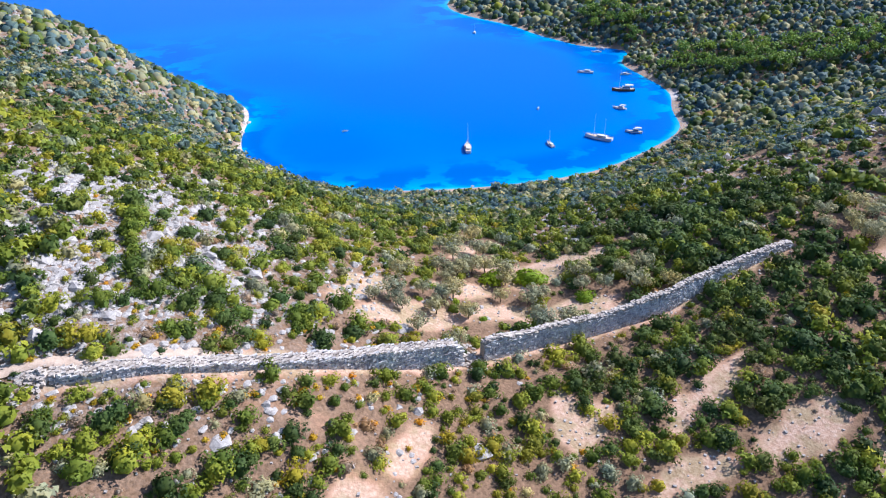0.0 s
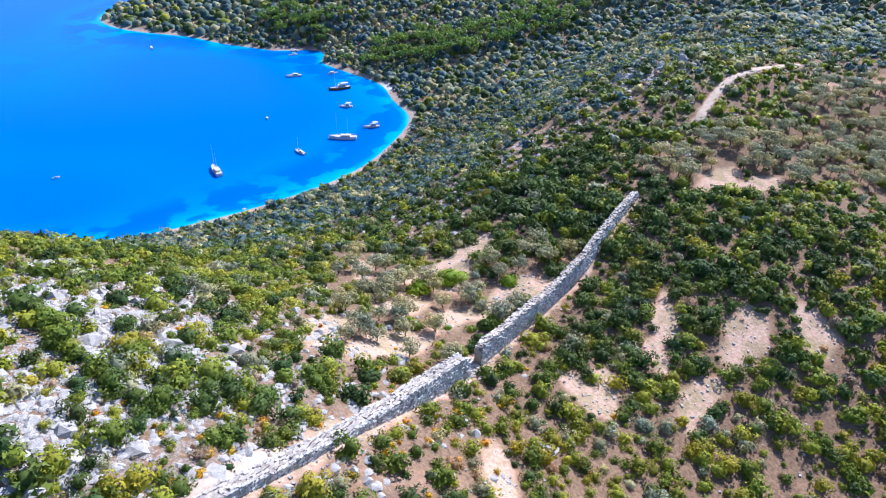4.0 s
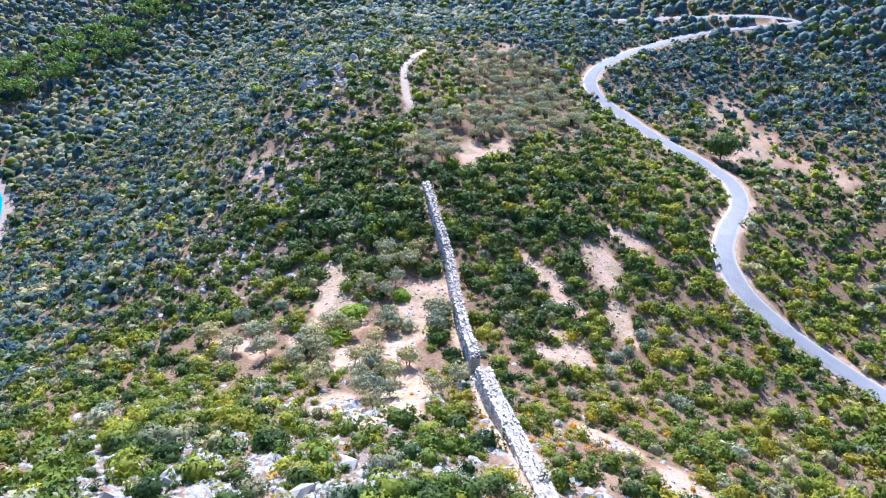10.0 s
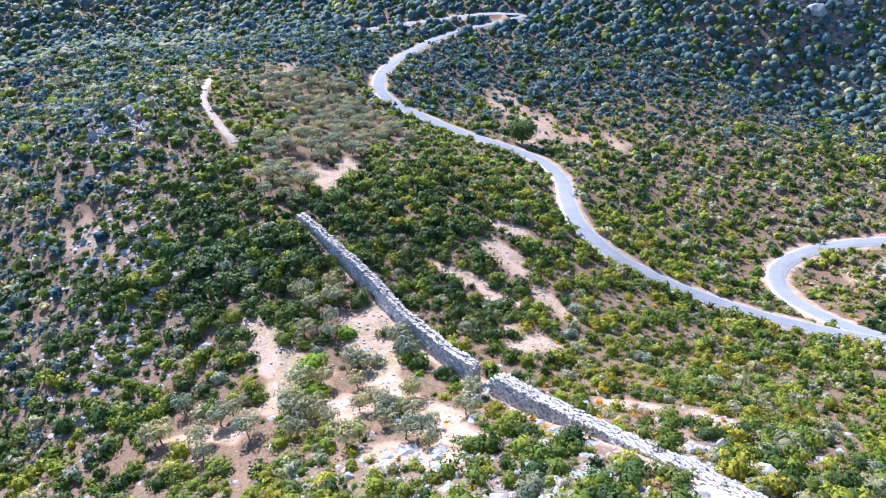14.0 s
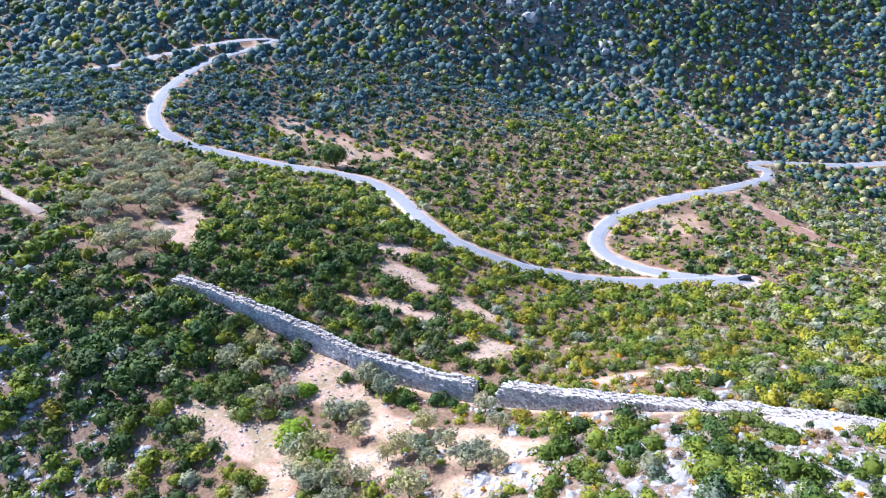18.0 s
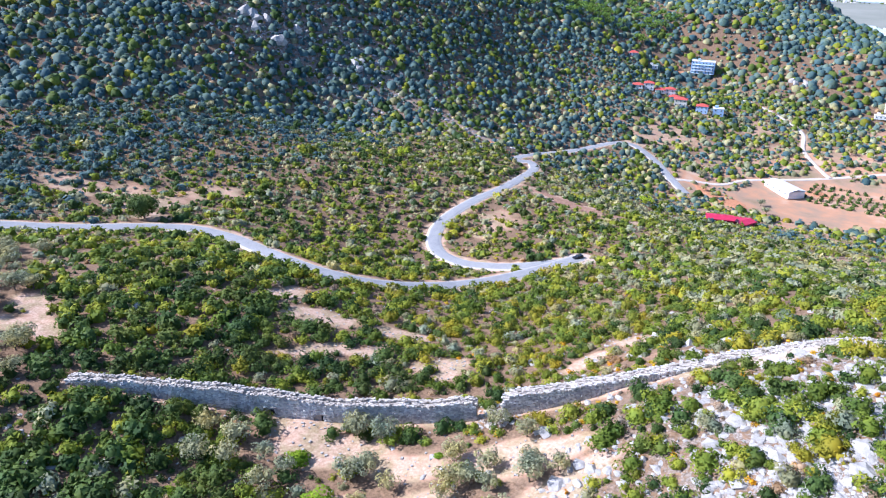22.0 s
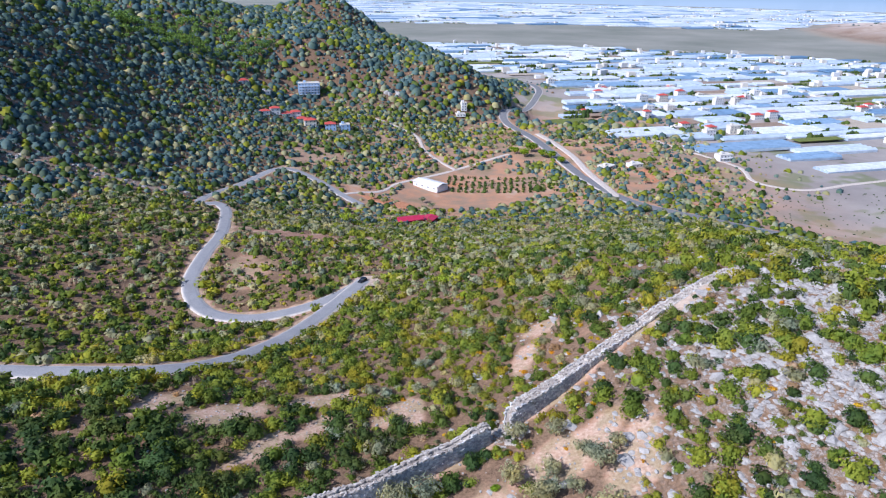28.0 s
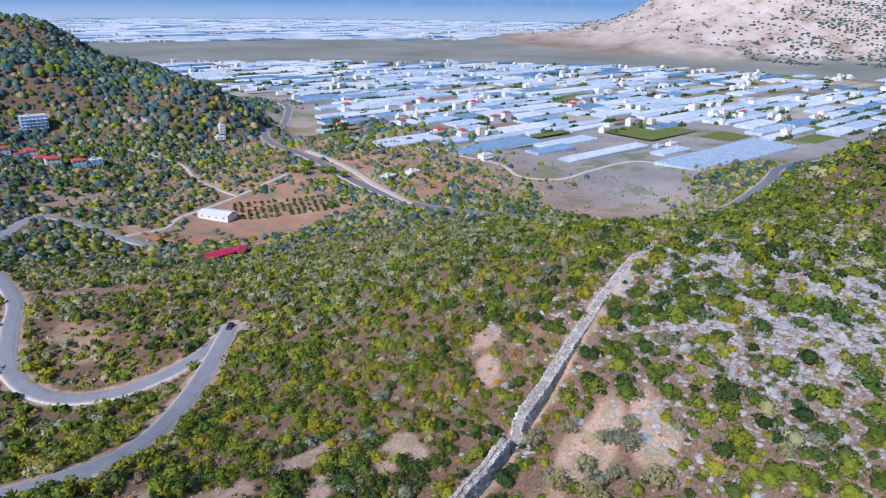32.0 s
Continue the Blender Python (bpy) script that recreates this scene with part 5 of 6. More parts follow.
for x, y, q in ((-74, -395, 1.0), (-82, -408, 1.15), (-90, -392, 0.95), (-98, -388, 0.9), (-66, -404, 0.85), (-104, -372, 0.8)):
    plant_tree("roadside_tree", ROADSIDE, x, y, float(land_height(np.array([float(x)]), np.array([float(y)]))[0]), q, x * 11, "broad bright green tree beside the valley road", "tree", "roadside trees")

# low bushes dotted over the fallow field at the foot of the hill
r = np.random.default_rng(97)
x, y = jittered(-345, -205, -292, -196, 7.0, 98)
keep = (r.random(len(x)) < 0.55) & (road_gap(x, y) < 0.05)
x, y = x[keep], y[keep]
planted("field_bushes", np.column_stack([x, y, land_height(x, y)]), r.uniform(0.5, 1.3, len(x)), r.uniform(0.5, 1.1, len(x)), MIDDLE, LEAF_DARK, "low dark bushes dotted over the fallow field", "shrubs")

# thin scrub and crags on the pale hill beyond the town
r = np.random.default_rng(95)
x, y = jittered(-2900, -1450, -2300, -700, 12, 96)
z = land_height(x, y)
green = smooth01(x * -0.45 + y * 0.9, -560, -120)
keep = (z > 8) & (r.random(len(x)) < 0.12 + 0.75 * green)
x, y, z = x[keep], y[keep], z[keep]
# same blued leaf, so the far hill's haze is painted too
planted("hill_scrub", np.column_stack([x, y, z]), r.uniform(4, 8, len(x)), r.uniform(2.5, 5, len(x)), REMOTE, LEAF_HAZED, "thin green scrub on the pale far hill, blued by painted haze", "shrubs")


# ---- boats in the bay ----
def hull_bm(length, beam, depth, sheer=0.5, stern=0.75):
    """A lofted hull open at the top, bow towards +x."""
    bm = bmesh.new()
    rows = []
    n = 9
    for i in range(n):
        u = i / (n - 1)
        w = beam / 2 * (stern + (1 - stern) * min(1, u * 3)) * (1 - max(0, u - 0.55) ** 1.6 / 0.45 ** 1.6) + 0.02
        top = depth * (0.75 + sheer * (u - 0.4) ** 2 * 1.6)
        x = (u - 0.5) * length
        rows.append([bm.verts.new(p) for p in ((x, -w, top), (x, -w * 0.92, 0.15), (x * 0.94, -w * 0.4, -0.35), (x * 0.94, w * 0.4, -0.35), (x, w * 0.92, 0.15), (x, w, top))])
    for a, b in zip(rows[:-1], rows[1:]):
        for k in range(5):
            bm.faces.new((a[k], b[k], b[k + 1], a[k + 1]))
    bm.faces.new(rows[0])
    return bm, rows


def boat(name, x, y, turn, length, masts, hull_mat, cabin, label, awning=False):
    thing = empty(name, x, y, 0.0, turn)
    beam, depth = length * 0.27, max(1.0, length * 0.13)
    bm, rows = hull_bm(length, beam, depth)
    deck = bmesh.new()
    left = [deck.verts.new(Vector(r[0].co) + Vector((0, 0.06, -0.18))) for r in rows]
    right = [deck.verts.new(Vector(r[5].co) + Vector((0, -0.06, -0.18))) for r in rows]
    for i in range(len(rows) - 1):
        deck.faces.new((left[i], left[i + 1], right[i + 1], right[i]))
    part("hull", bm, hull_mat, thing)
    part("deck", deck, DECK, thing, "wooden deck")
    top = depth * 0.75
    part("rail", box_bm(-0.05 * length, 0, top + 0.3, length * 0.8, beam * 0.8, 0.05), hull_mat, thing) if False else None
    house = part("cabin", box_bm(-length * 0.12, 0, top + cabin / 2 - 0.1, length * 0.34, beam * 0.58, cabin, 0.08), WHITE, thing, "low white cabin")
    for s in (-1, 1):
        part("window", box_bm(-length * 0.12, s * (beam * 0.29 + 0.01), top + cabin * 0.55, length * 0.27, 0.03, cabin * 0.3), GLASS, house)
    if awning:
        part("awning", box_bm(-length * 0.24, 0, top + cabin + 0.9, length * 0.36, beam * 0.72, 0.07, 0.02), CANVAS, thing, "pale canvas awning")
        for s in (-1, 1):
            for q in (-0.4, -0.08):
                bm = bmesh.new()
                limb(bm, (length * q, s * beam * 0.3, top - 0.1), (length * q, s * beam * 0.3, top + cabin + 0.9), 0.04, 0.04, 5)
                part("awning_post", bm, STEEL, thing)
    for i in range(masts):
        mx = length * (0.18 if i == 0 else -0.2)
        bm = bmesh.new()
        limb(bm, (mx, 0, top - 0.3), (mx, 0, top + length * (0.85 - 0.15 * i)), 0.13, 0.06, 6)
        mast = part("mast", bm, HULL_WHITE, thing, "slender white mast")
        bm = bmesh.new()
        limb(bm, (mx, 0, top + 1.6), (mx - length * 0.3, 0, top + 1.5), 0.1, 0.08, 6)
        part("boom", bm, CANVAS, mast, "boom with furled sail")
    if masts:
        bm = bmesh.new()
        limb(bm, (length * 0.47, 0, depth), (length * 0.62, 0, depth * 1.3), 0.1, 0.05, 5)
        part("bowsprit", bm, HULL_WOOD, thing)
    return tagged(thing, label, "boat", "boats at anchor")


boat("gulet", -4, 393, 95, 16, 2, HULL_WHITE, 1.1, "white two-masted wooden gulet anchored in the bay")
boat("sailing_boat", 47, 401, 110, 10, 1, HULL_WHITE, 0.8, "small white sailing boat anchored in the bay")
boat("gulet", 78, 413, 152, 18, 2, HULL_WHITE, 1.2, "large white two-masted gulet at anchor over sand")
boat("motor_yacht", 102, 425, 165, 11, 0, HULL_WHITE, 1.5, "white motor yacht at anchor near the shore", True)
boat("motor_yacht", 100, 472, 150, 10, 0, HULL_WHITE, 1.3, "white motor boat at anchor near the shore", True)
boat("gulet", 109, 514, 178, 17, 1, HULL_WOOD, 2.0, "dark wooden excursion gulet with a pale awning", True)
boat("motor_yacht", 86, 562, 170, 13, 0, HULL_WHITE, 1.2, "long white motor yacht at anchor")
boat("motor_boat", 118, 557, 10, 9, 0, HULL_WHITE, 1.2, "small white motor boat at anchor")
boat("sailing_boat", -9, 703, 90, 9, 1, HULL_WHITE, 0.8, "small white sailing boat far out in the bay")
boat("dinghy", 43, 470, 80, 5, 0, HULL_WHITE, 0.5, "small white dinghy on the open bay")
boat("dinghy", -86, 420, 20, 4, 0, HULL_WHITE, 0.4, "tiny white tender on the open bay")
boat("motor_boat", 103, 628, 175, 9, 0, HULL_WHITE, 1.0, "white motor boat moored in the inner cove")
boat("motor_boat", 108, 640, 160, 8, 0, HULL_WHITE, 1.0, "white motor boat moored in the inner cove")

# ---- car ----
def car(x, y, turn):
    z = float(land_height(np.array([float(x)]), np.array([float(y)]))[0]) + 0.2
    thing = empty("car", x, y, z, turn)
    bm = bmesh.new()
    side = [(-2.15, 0.35), (-2.2, 0.8), (-2.05, 1.05), (-1.75, 1.62), (0.35, 1.68), (1.05, 1.1), (2.05, 0.92), (2.2, 0.6), (2.15, 0.35)]
    rows = [[bm.verts.new((px, w * (0.82 if pz > 1.2 else 1.0), pz)) for px, pz in side] for w in (-0.9, 0.9)]
    for i in range(len(side)):
        j = (i + 1) % len(side)
        bm.faces.new((rows[0][i], rows[0][j], rows[1][j], rows[1][i]))
    bm.faces.new(rows[0][::-1])
    bm.faces.new(rows[1])
    body = part("body", bm, CARPAINT, thing)
    for s in (-1, 1):
        part("side_window", box_bm(-0.6, s * 0.8, 1.36, 2.0, 0.06, 0.36), GLASS, body)
        for wx in (-1.35, 1.35):
            bm = bmesh.new()
            bmesh.ops.create_cone(bm, cap_ends=True, segments=16, radius1=0.35, radius2=0.35, depth=0.24, matrix=Matrix.Translation((wx, s * 0.82, 0.35)) @ Matrix.Rotation(radians(90), 4, "X"))
            wheel = part("wheel", bm, RUBBER, thing, "black tyre")
            bm = bmesh.new()
            bmesh.ops.create_cone(bm, cap_ends=True, segments=10, radius1=0.2, radius2=0.2, depth=0.26, matrix=Matrix.Translation((wx, s * 0.82, 0.35)) @ Matrix.Rotation(radians(90), 4, "X"))
            part("rim", bm, STEEL, wheel, "silver wheel rim")
    part("windscreen", box_bm(0.72, 0, 1.38, 0.06, 1.3, 0.5), GLASS, body)
    return tagged(thing, "black estate car parked on the pull-out at the bend", "car")


car(47.5, -29, 60)


# ---- houses ----
def ground_at(x, y):
    return float(land_height(np.array([float(x)]), np.array([float(y)]))[0])


def house(name, x, y, w, d, storeys, turn, wall, roof, label, balconies=False, group="houses"):
    z = ground_at(x, y) - 0.4
    thing = empty(name, x, y, z, turn)
    h = 3.0 * storeys + 0.4
    body = part("wall", box_bm(0, 0, h / 2, w, d, h), wall, thing)
    if roof is not None:
        bm = bmesh.new()
        o = 0.5
        a = [bm.verts.new(p) for p in ((-w / 2 - o, -d / 2 - o, h), (w / 2 + o, -d / 2 - o, h), (w / 2 + o, d / 2 + o, h), (-w / 2 - o, d / 2 + o, h))]
        k = max(0.0, w / 2 - d / 2)
        b = [bm.verts.new(p) for p in ((-k, 0, h + d * 0.24), (k + 0.01, 0, h + d * 0.24))]
        for f in ((a[0], a[1], b[1], b[0]), (a[2], a[3], b[0], b[1]), (a[1], a[2], b[1]), (a[3], a[0], b[0]), (a[3], a[2], a[1], a[0])):
            bm.faces.new(f)
        part("roof", bm, roof, thing)
    else:
        top = part("roof", box_bm(0, 0, h + 0.12, w + 0.3, d + 0.3, 0.24), CREAM, thing, "flat concrete roof slab")
        part("stair_head", box_bm(w * 0.2, 0, h + 1.2, 2.6, 2.6, 2.0), wall, top)
    n = max(2, int(w / 3.2))
    for s in range(storeys):
        zc = 3.0 * s + 2.0
        for side in (-1, 1):
            for i in range(n):
                cx = (i + 0.5) / n * w - w / 2
                win = part("window", box_bm(cx, side * d / 2, zc, 1.25, 0.12, 1.4), WHITE, body, "white window frame")
                part("pane", box_bm(cx, side * (d / 2 + 0.05), zc, 1.05, 0.06, 1.2), GLASS, win)
        if balconies:
            part("balcony", box_bm(0, d / 2 + 0.75, 3.0 * s + 0.35, w * 0.9, 1.5, 0.18), WHITE, thing)
            part("balcony", box_bm(0, -d / 2 - 0.75, 3.0 * s + 0.35, w * 0.9, 1.5, 0.18), WHITE, thing)
    part("door", box_bm(0, -d / 2, 1.5, 1.0, 0.14, 2.1), HULL_WOOD, body, "brown wooden door")
    return tagged(thing, label, "house", group)


house("apartment_house", 146, -546, 23, 12, 4, 12, BLUEWALL, None, "four-storey blue and white terraced apartment house", True)
house("house", 126, -414, 11, 8, 2, 15, CREAM, TILE, "two-storey house with a bright red tiled roof")
house("house", 108, -420, 10, 8, 2, 10, BLUEWALL, TILE, "two-storey blue house with a red tiled roof")
house("house", 95, -424, 9, 8, 2, 15, BLUEWALL, None, "two-storey blue house with a flat roof")
for x, y, s in ((168, -418, 1), (160, -425, 2), (150, -428, 1), (142, -432, 2), (135, -424, 1)):
    house("house", x, y, 9, 7, s, 18, WHITE, TILE, "white hillside house with a red tiled roof")
house("house", 206, -500, 10, 8, 1, 30, WHITE, TILE, "white house with a red roof on the slope")
house("house", 185, -505, 9, 7, 1, 20, WHITE, None, "low white hillside house")
house("tower_house", -26, -550, 6, 6, 3, 10, WHITE, None, "narrow white tower-like house")
house("house", -22, -538, 10, 7, 1, 10, WHITE, None, "low white outbuilding beside the tower house")
house("house", -258, -385, 14, 9, 2, 14, WHITE, None, "white two-storey villa with a blue band", True)
house("house", -140, -352, 13, 10, 1, 40, CREAM, None, "low grey storage building beside the main road")
house("house", -166, -356, 12, 9, 1, 20, WHITE, None, "low white storage building on orange soil")
house("house", -290, -500, 12, 9, 2, 14, WHITE, None, "white house between the greenhouses")
house("house", -300, -520, 10, 9, 2, 14, CREAM, TILE, "cream house with a red roof between greenhouses")
house("house", -505, -385, 16, 8, 1, 14, WHITE, None, "long white packing house at the field edge")
house("house", -480, -380, 12, 8, 1, 14, BLUEWALL, None, "blue-grey packing house at the field edge")


def hall(name, x, y, w, d, h, turn, wall, roof, label):
    """A low hall under a shallow ribbed sheet roof."""
    thing = empty(name, x, y, ground_at(x, y) - 0.3, turn)
    body = part("wall", box_bm(0, 0, h / 2, w, d, h), wall, thing)
    bm = bmesh.new()
    o = 0.4
    prof = [(-d / 2 - o, h), (0, h + d * 0.12), (d / 2 + o, h), (d / 2 + o, h - 0.15), (0, h + d * 0.12 - 0.15), (-d / 2 - o, h - 0.15)]
    ends = [[bm.verts.new((s * (w / 2 + o), py, pz + 0.12)) for py, pz in prof] for s in (-1, 1)]
    for k in range(6):
        bm.faces.new((ends[0][k], ends[1][k], ends[1][(k + 1) % 6], ends[0][(k + 1) % 6]))
    bm.faces.new(ends[0][::-1])
    bm.faces.new(ends[1])
    bmesh.ops.recalc_face_normals(bm, faces=bm.faces[:])
    part("roof", bm, roof, thing)
    part("gate", box_bm(0, -d / 2 - 0.02, h * 0.4, 3.5, 0.1, h * 0.75), STEEL, body, "grey sheet-metal gate")
    for i in range(4):
        part("window", box_bm(-w * 0.36 + i * w * 0.24, d / 2 + 0.02, h * 0.6, 1.6, 0.08, 0.8), GLASS, body)
    return tagged(thing, label, "shed", "sheds")


hall("warehouse", 15, -312, 26, 13, 5.0, -42, WHITE, WHITE, "long white warehouse with a shallow roof on bare ground")
hall("barn", 30, -192, 15, 9, 3.2, 20, CRIMSON, CRIMSON, "low barn with a crimson sheet roof")
hall("barn", 18, -199, 12, 8, 2.8, 65, CRIMSON, CRIMSON, "second low barn with a crimson sheet roof")
hall("barn", 25, -206, 9, 6, 2.6, 20, CREAM, CRIMSON, "small cream barn with a crimson roof")

# ---- greenhouses on the plain ----
AXIS = radians(14.5)
UX, UY = np.array((math.cos(AXIS), math.sin(AXIS))), np.array((-math.sin(AXIS), math.cos(AXIS)))


def greenhouse_meshes(spans):
    """A multi-span tunnel one metre long and wide, one high at the ridge: film cover, end walls and gutters."""
    prof = []
    for i in range(spans):
        for u, z in ((0.0, 0.62), (0.2, 0.86), (0.5, 1.0), (0.8, 0.86)):
            prof.append(((i + u) / spans - 0.5, z))
    prof.append((0.5, 0.62))
    v = [(-0.5, y, z) for y, z in prof] + [(0.5, y, z) for y, z in prof]
    n = len(prof)
    cover = [(i, i + 1, n + i + 1, n + i) for i in range(n - 1)]
    ends = []
    base = len(v)
    v += [(-0.5, y, 0) for y, _ in prof] + [(0.5, y, 0) for y, _ in prof]
    for i in range(n - 1):
        ends += [(i + 1, i, base + i, base + i + 1), (n + i, n + i + 1, base + n + i + 1, base + n + i)]
    ends += [(0, n, base + n, base), (n - 1, base + n - 1, base + 2 * n - 1, 2 * n - 1)]
    return v, cover, ends


GH = {}
for spans in (4, 7, 10):
    v, cover, ends = greenhouse_meshes(spans)
    for mat in (FILM, FILM_WHITE, FILM_BLUE):
        pair = []
        for nm, fs, mt in (("cover", cover, mat), ("side_wall", ends, FILM)):
            me = bpy.data.meshes.new(nm)
            me.from_pydata(v, [], fs)
            me.materials.append(mt)
            pair.append(me)
        gut = bmesh.new()
        for i in range(1, spans):
            bmesh.ops.create_cube(gut, size=1.0, matrix=Matrix.Translation((0, i / spans - 0.5, 0.63)) @ Matrix.Diagonal((1, 0.05 / spans, 0.03, 1)))
        me = bpy.data.meshes.new("gutters")
        gut.to_mesh(me)
        gut.free()
        me.materials.append(STEEL)
        pair.append(me)
        GH[(spans, mat.name)] = pair


def greenhouse(x, y, w, d, mat, h=4.2):
    spans = 4 if d < 26 else 7 if d < 44 else 10
    thing = empty("greenhouse", x, y, ground_at(x, y) - 0.1, math.degrees(AXIS))
    for nm, me in zip(("cover", "side_wall", "gutter"), GH[(spans, mat.name)]):
        ob = new(nm, me)
        ob.parent = thing
        ob.matrix_local = Matrix.Diagonal((w, d, h, 1))
    what = {"greenhouse_film": "pale blue-grey film", "whitewashed_film": "whitewashed film", "shade_net_film": "blue shade netting"}[mat.name]
    return tagged(thing, "multi-span greenhouse under %s on the flat plain" % what, "greenhouse", "greenhouses on the plain")


FIXED = [(-510, -305, 200, 52, FILM), (-400, -374, 134, 18, FILM_WHITE), (-352, -408, 60, 20, FILM_BLUE), (-300, -440, 120, 28, FILM_BLUE), (-395, -442, 90, 24, FILM), (-212, -488, 85, 34, FILM_WHITE),
         (-262, -478, 40, 24, FILM), (-470, -350, 50, 18, FILM)]
for g in FIXED:
    greenhouse(*g)


def flat_land(x, y):
    d = np.array([float(x)]), np.array([float(y)])
    return float(hill_height(*d)[0]) < 8.0


r = np.random.default_rng(140)
far_v, far_f, crops, sheds, trees = {FILM.name: [], FILM_WHITE.name: [], FILM_BLUE.name: []}, {}, [], [], []
made = 0
v0 = 150.0
while v0 > -4300:
    deep = r.uniform(13, 31) * (1 if v0 > -1500 else 1.7)
    u0 = -3200.0
    while u0 < 700:
        wide = r.uniform(24, 84) * (1 if v0 > -1500 else 1.7)
        c = UX * (u0 + wide / 2) + UY * (v0 - deep / 2)
        x, y = c
        u0 += wide + r.choice([1.5, 3, 8])
        dist = math.hypot(x - 75, y - 212)
        if dist > 4500 or x > 250 + 0.1 * -y or any(abs((c - np.array(g[:2])) @ UX) < (wide + g[2]) / 2 and abs((c - np.array(g[:2])) @ UY) < (deep + g[3]) / 2 for g in FIXED):
            continue
        if not all(flat_land(*(c + UX * a * wide / 2 + UY * b * deep / 2)) for a, b in ((-1, -1), (1, -1), (1, 1), (-1, 1), (0, 0))):
            continue
        if min(np.hypot(HIGHWAY[:, 0] - x, HIGHWAY[:, 1] - y)) < 55 or (x > -300 and y > -470) or (x > -150 and y > -700) or min(np.hypot(FIELD_TRACK[:, 0] - x, FIELD_TRACK[:, 1] - y)) < 40:
            continue
        if 1750 < dist < 2500 - 0.1 * x:
            continue
        if y > -330 - max(0, (x + 560) * 0.15) or dist < 720 and y > -400 or y > -470 and x > -640:
            continue
        town = math.exp(-(((x + 1180) / 420) ** 2 + ((y + 720) / 170) ** 2))
        u = r.random()
        if u < 0.74 * (1 - 0.8 * town) or dist > 2400 and u < 0.8:
            mat = [FILM, FILM_WHITE, FILM_BLUE][r.choice(3, p=[0.5, 0.32, 0.18])]
            if made < 280 and dist < 1500:
                greenhouse(x, y, wide, deep, mat)
                made += 1
            else:
                far_v[mat.name].append((x, y, wide, deep))
            if r.random() < 0.7 and dist < 2000:
                trees += [c + UX * (-0.5 * wide + 5 * k) + UY * (deep / 2 + 2) for k in range(r.integers(2, 9))]
            if r.random() < 0.25 and dist < 1700:
                sheds += [c + UX * wide / 2 + UY * r.uniform(-.5, .5) * deep]
        elif u < 0.86:
            crops.append((x, y, wide, deep))
        else:
            trees += [c + UX * r.uniform(-.5, .5) * wide + UY * r.uniform(-.5, .5) * deep for _ in range(int(6 + 10 * town))]
            sheds += [c + UX * r.uniform(-.4, .4) * wide + UY * r.uniform(-.4, .4) * deep for _ in range(int(2 + 7 * town))]
    v0 -= deep + r.choice([1.5, 5, 9])
for mat in (FILM, FILM_WHITE, FILM_BLUE):
    vs, fs = [], []
    for x, y, w, d in far_v[mat.name]:
        n = 5
        for k in range(n):
            q0, q1 = (k / n - 0.5) * d, ((k + 1) / n - 0.5) * d
            b = len(vs)
            for a in (-0.5, 0.5):
                for q, z in ((q0, 0), (q0, 2.8), ((q0 + q1) / 2, 4.4), (q1, 2.8), (q1, 0)):
                    p = np.array((x, y)) + UX * a * w + UY * q
                    vs.append((p[0], p[1], 3.0 + z))
            fs += [(b + i, b + i + 1, b + i + 6, b + i + 5) for i in range(4)] + [(b, b + 1, b + 2, b + 3), (b + 5, b + 6, b + 7, b + 8)]
    if vs:
        ob = mesh_object("far_greenhouses", vs, fs, mat)
        tagged(ob, "far greenhouses spread over the hazy plain", "greenhouses", kind="stuff")

CROP = [plain_material("green_crop", (0.1, 0.13, 0.03), (0.22, 0.24, 0.05), 0.9, 0.2), plain_material("ploughed_field", (0.24, 0.17, 0.12), (0.38, 0.28, 0.2), 0.95, 0.15),
        plain_material("stubble_field", (0.42, 0.35, 0.27), (0.55, 0.47, 0.37), 0.95, 0.15)]


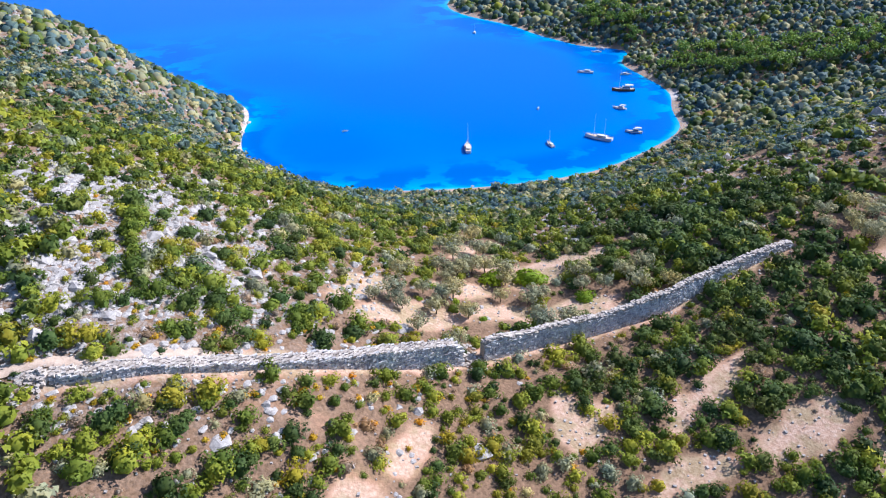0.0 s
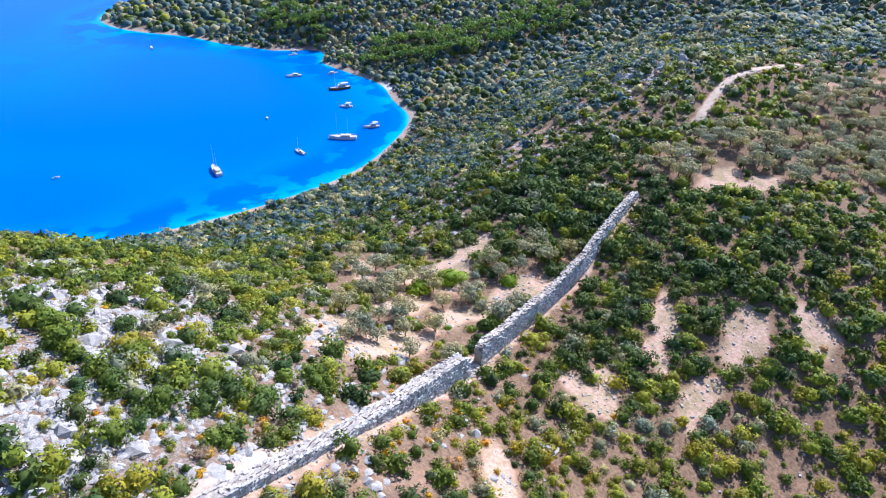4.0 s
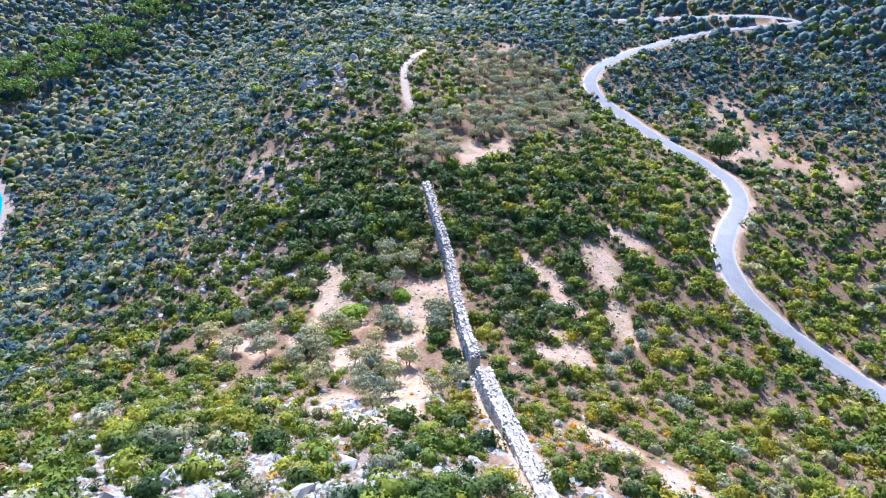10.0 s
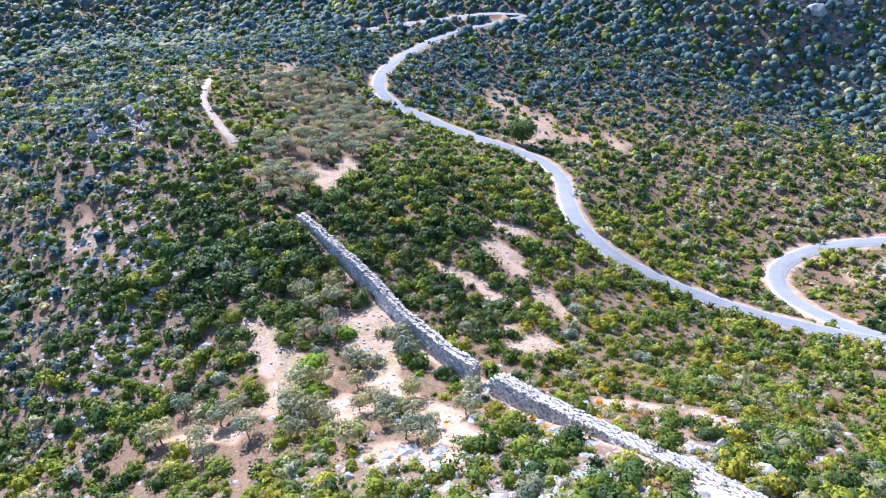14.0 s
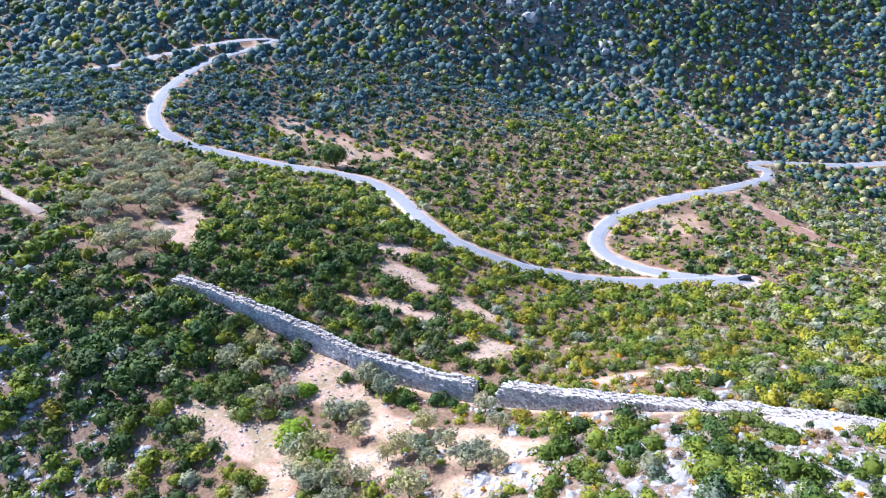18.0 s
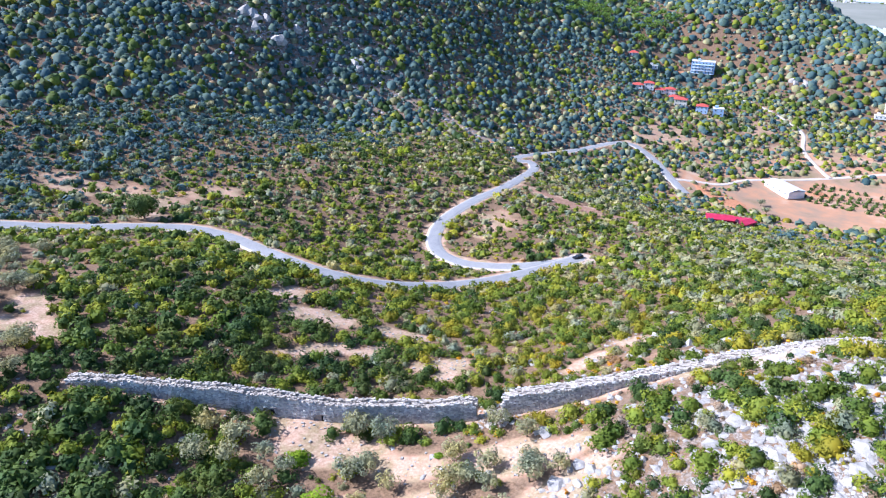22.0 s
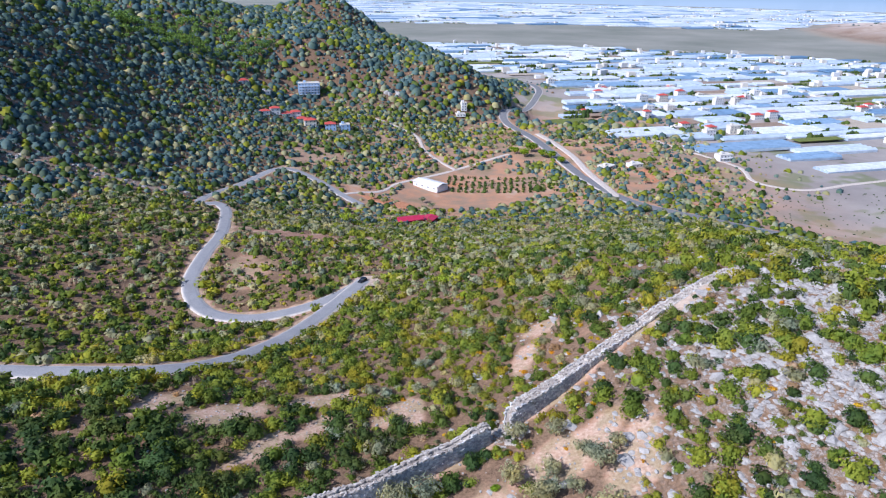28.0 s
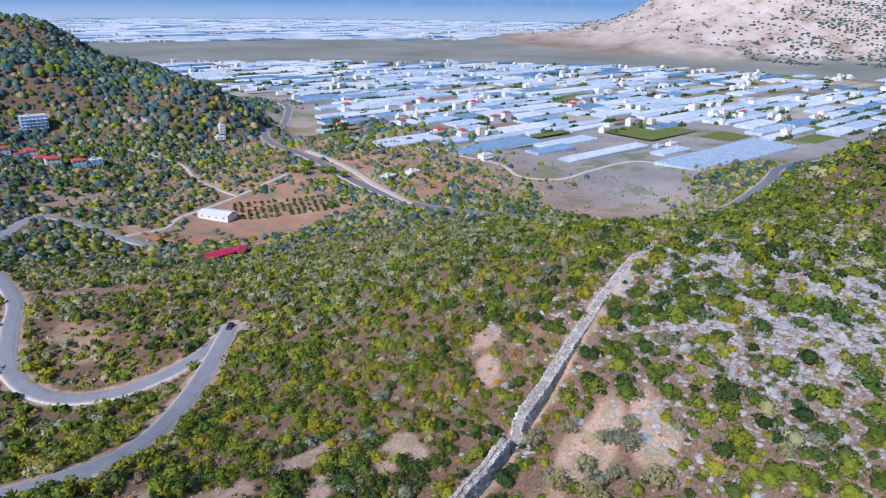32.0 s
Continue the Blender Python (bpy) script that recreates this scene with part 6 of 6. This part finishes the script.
def crop_field(x, y, w, d, mat, label):
    bm = box_bm(0, 0, 0, w, d, 0.5)
    me = bpy.data.meshes.new("crop_field")
    bm.to_mesh(me)
    bm.free()
    me.materials.append(mat)
    ob = new("crop_field", me)
    ob.matrix_world = pose(x, y, max(3.0, ground_at(x, y)) + 0.05, 0, 0, math.degrees(AXIS))
    return tagged(ob, label, "field", "fields on the plain")


crop_field(-535, -455, 100, 70, CROP[0], "yellow-green crop field between pale fallow plots")
crop_field(-600, -395, 50, 40, CROP[0], "dark green crop plot beside the great greenhouse")
for i, (x, y, w, d) in enumerate(crops[:170]):
    crop_field(x, y, w, d, CROP[(0, 1, 2, 2, 1)[i % 5]], ("low green crop plot on the plain", "brown ploughed plot on the plain", "pale stubble plot on the plain", "pale stubble plot on the plain", "brown ploughed plot on the plain")[i % 5])

pts = np.array(trees)
planted("plain_trees", np.column_stack([pts, np.full(len(pts), 3.0)]), r.uniform(2.5, 5, len(pts)), r.uniform(3, 7, len(pts)), DISTANT, LEAF_DARK, "dark scattered trees between the greenhouses", "trees")
vs, fs = [], []
cen, siz, tur = [], [], []
nearest = sorted(sheds, key=lambda p: math.hypot(p[0] - 75, p[1] - 212))[:70]
for i, p in enumerate(nearest):
    tiled = i % 4 == 1
    house("house", p[0], p[1], r.uniform(8, 14), r.uniform(7, 10), int(r.integers(1, 4)), math.degrees(AXIS), WHITE if i % 3 else CREAM, TILE if tiled else None,
          "%s farmhouse with a %s roof among the greenhouses" % ("white" if i % 3 else "cream", "red tiled" if tiled else "flat concrete"), group="farmhouses on the plain")
taken = {tuple(p) for p in nearest}
for p in sheds:
    if tuple(p) in taken:
        continue
    s = r.uniform(6, 15), r.uniform(6, 11), r.choice([3.5, 6.5, 9.5])
    cen.append((p[0], p[1], 2.8 + s[2] / 2))
    siz.append(s)
    tur.append(AXIS + r.uniform(-.2, .2))
for mat, sl, label in ((WHITE, slice(0, None, 2), "small white houses of the town on the plain"), (CREAM, slice(1, None, 2), "cream and concrete houses of the town on the plain")):
    v, f = block_array(np.array(cen)[sl], np.array(siz)[sl], np.array(tur)[sl], 9)
    tagged(array_object("town_houses", v, f, mat), label, "houses", kind="stuff")
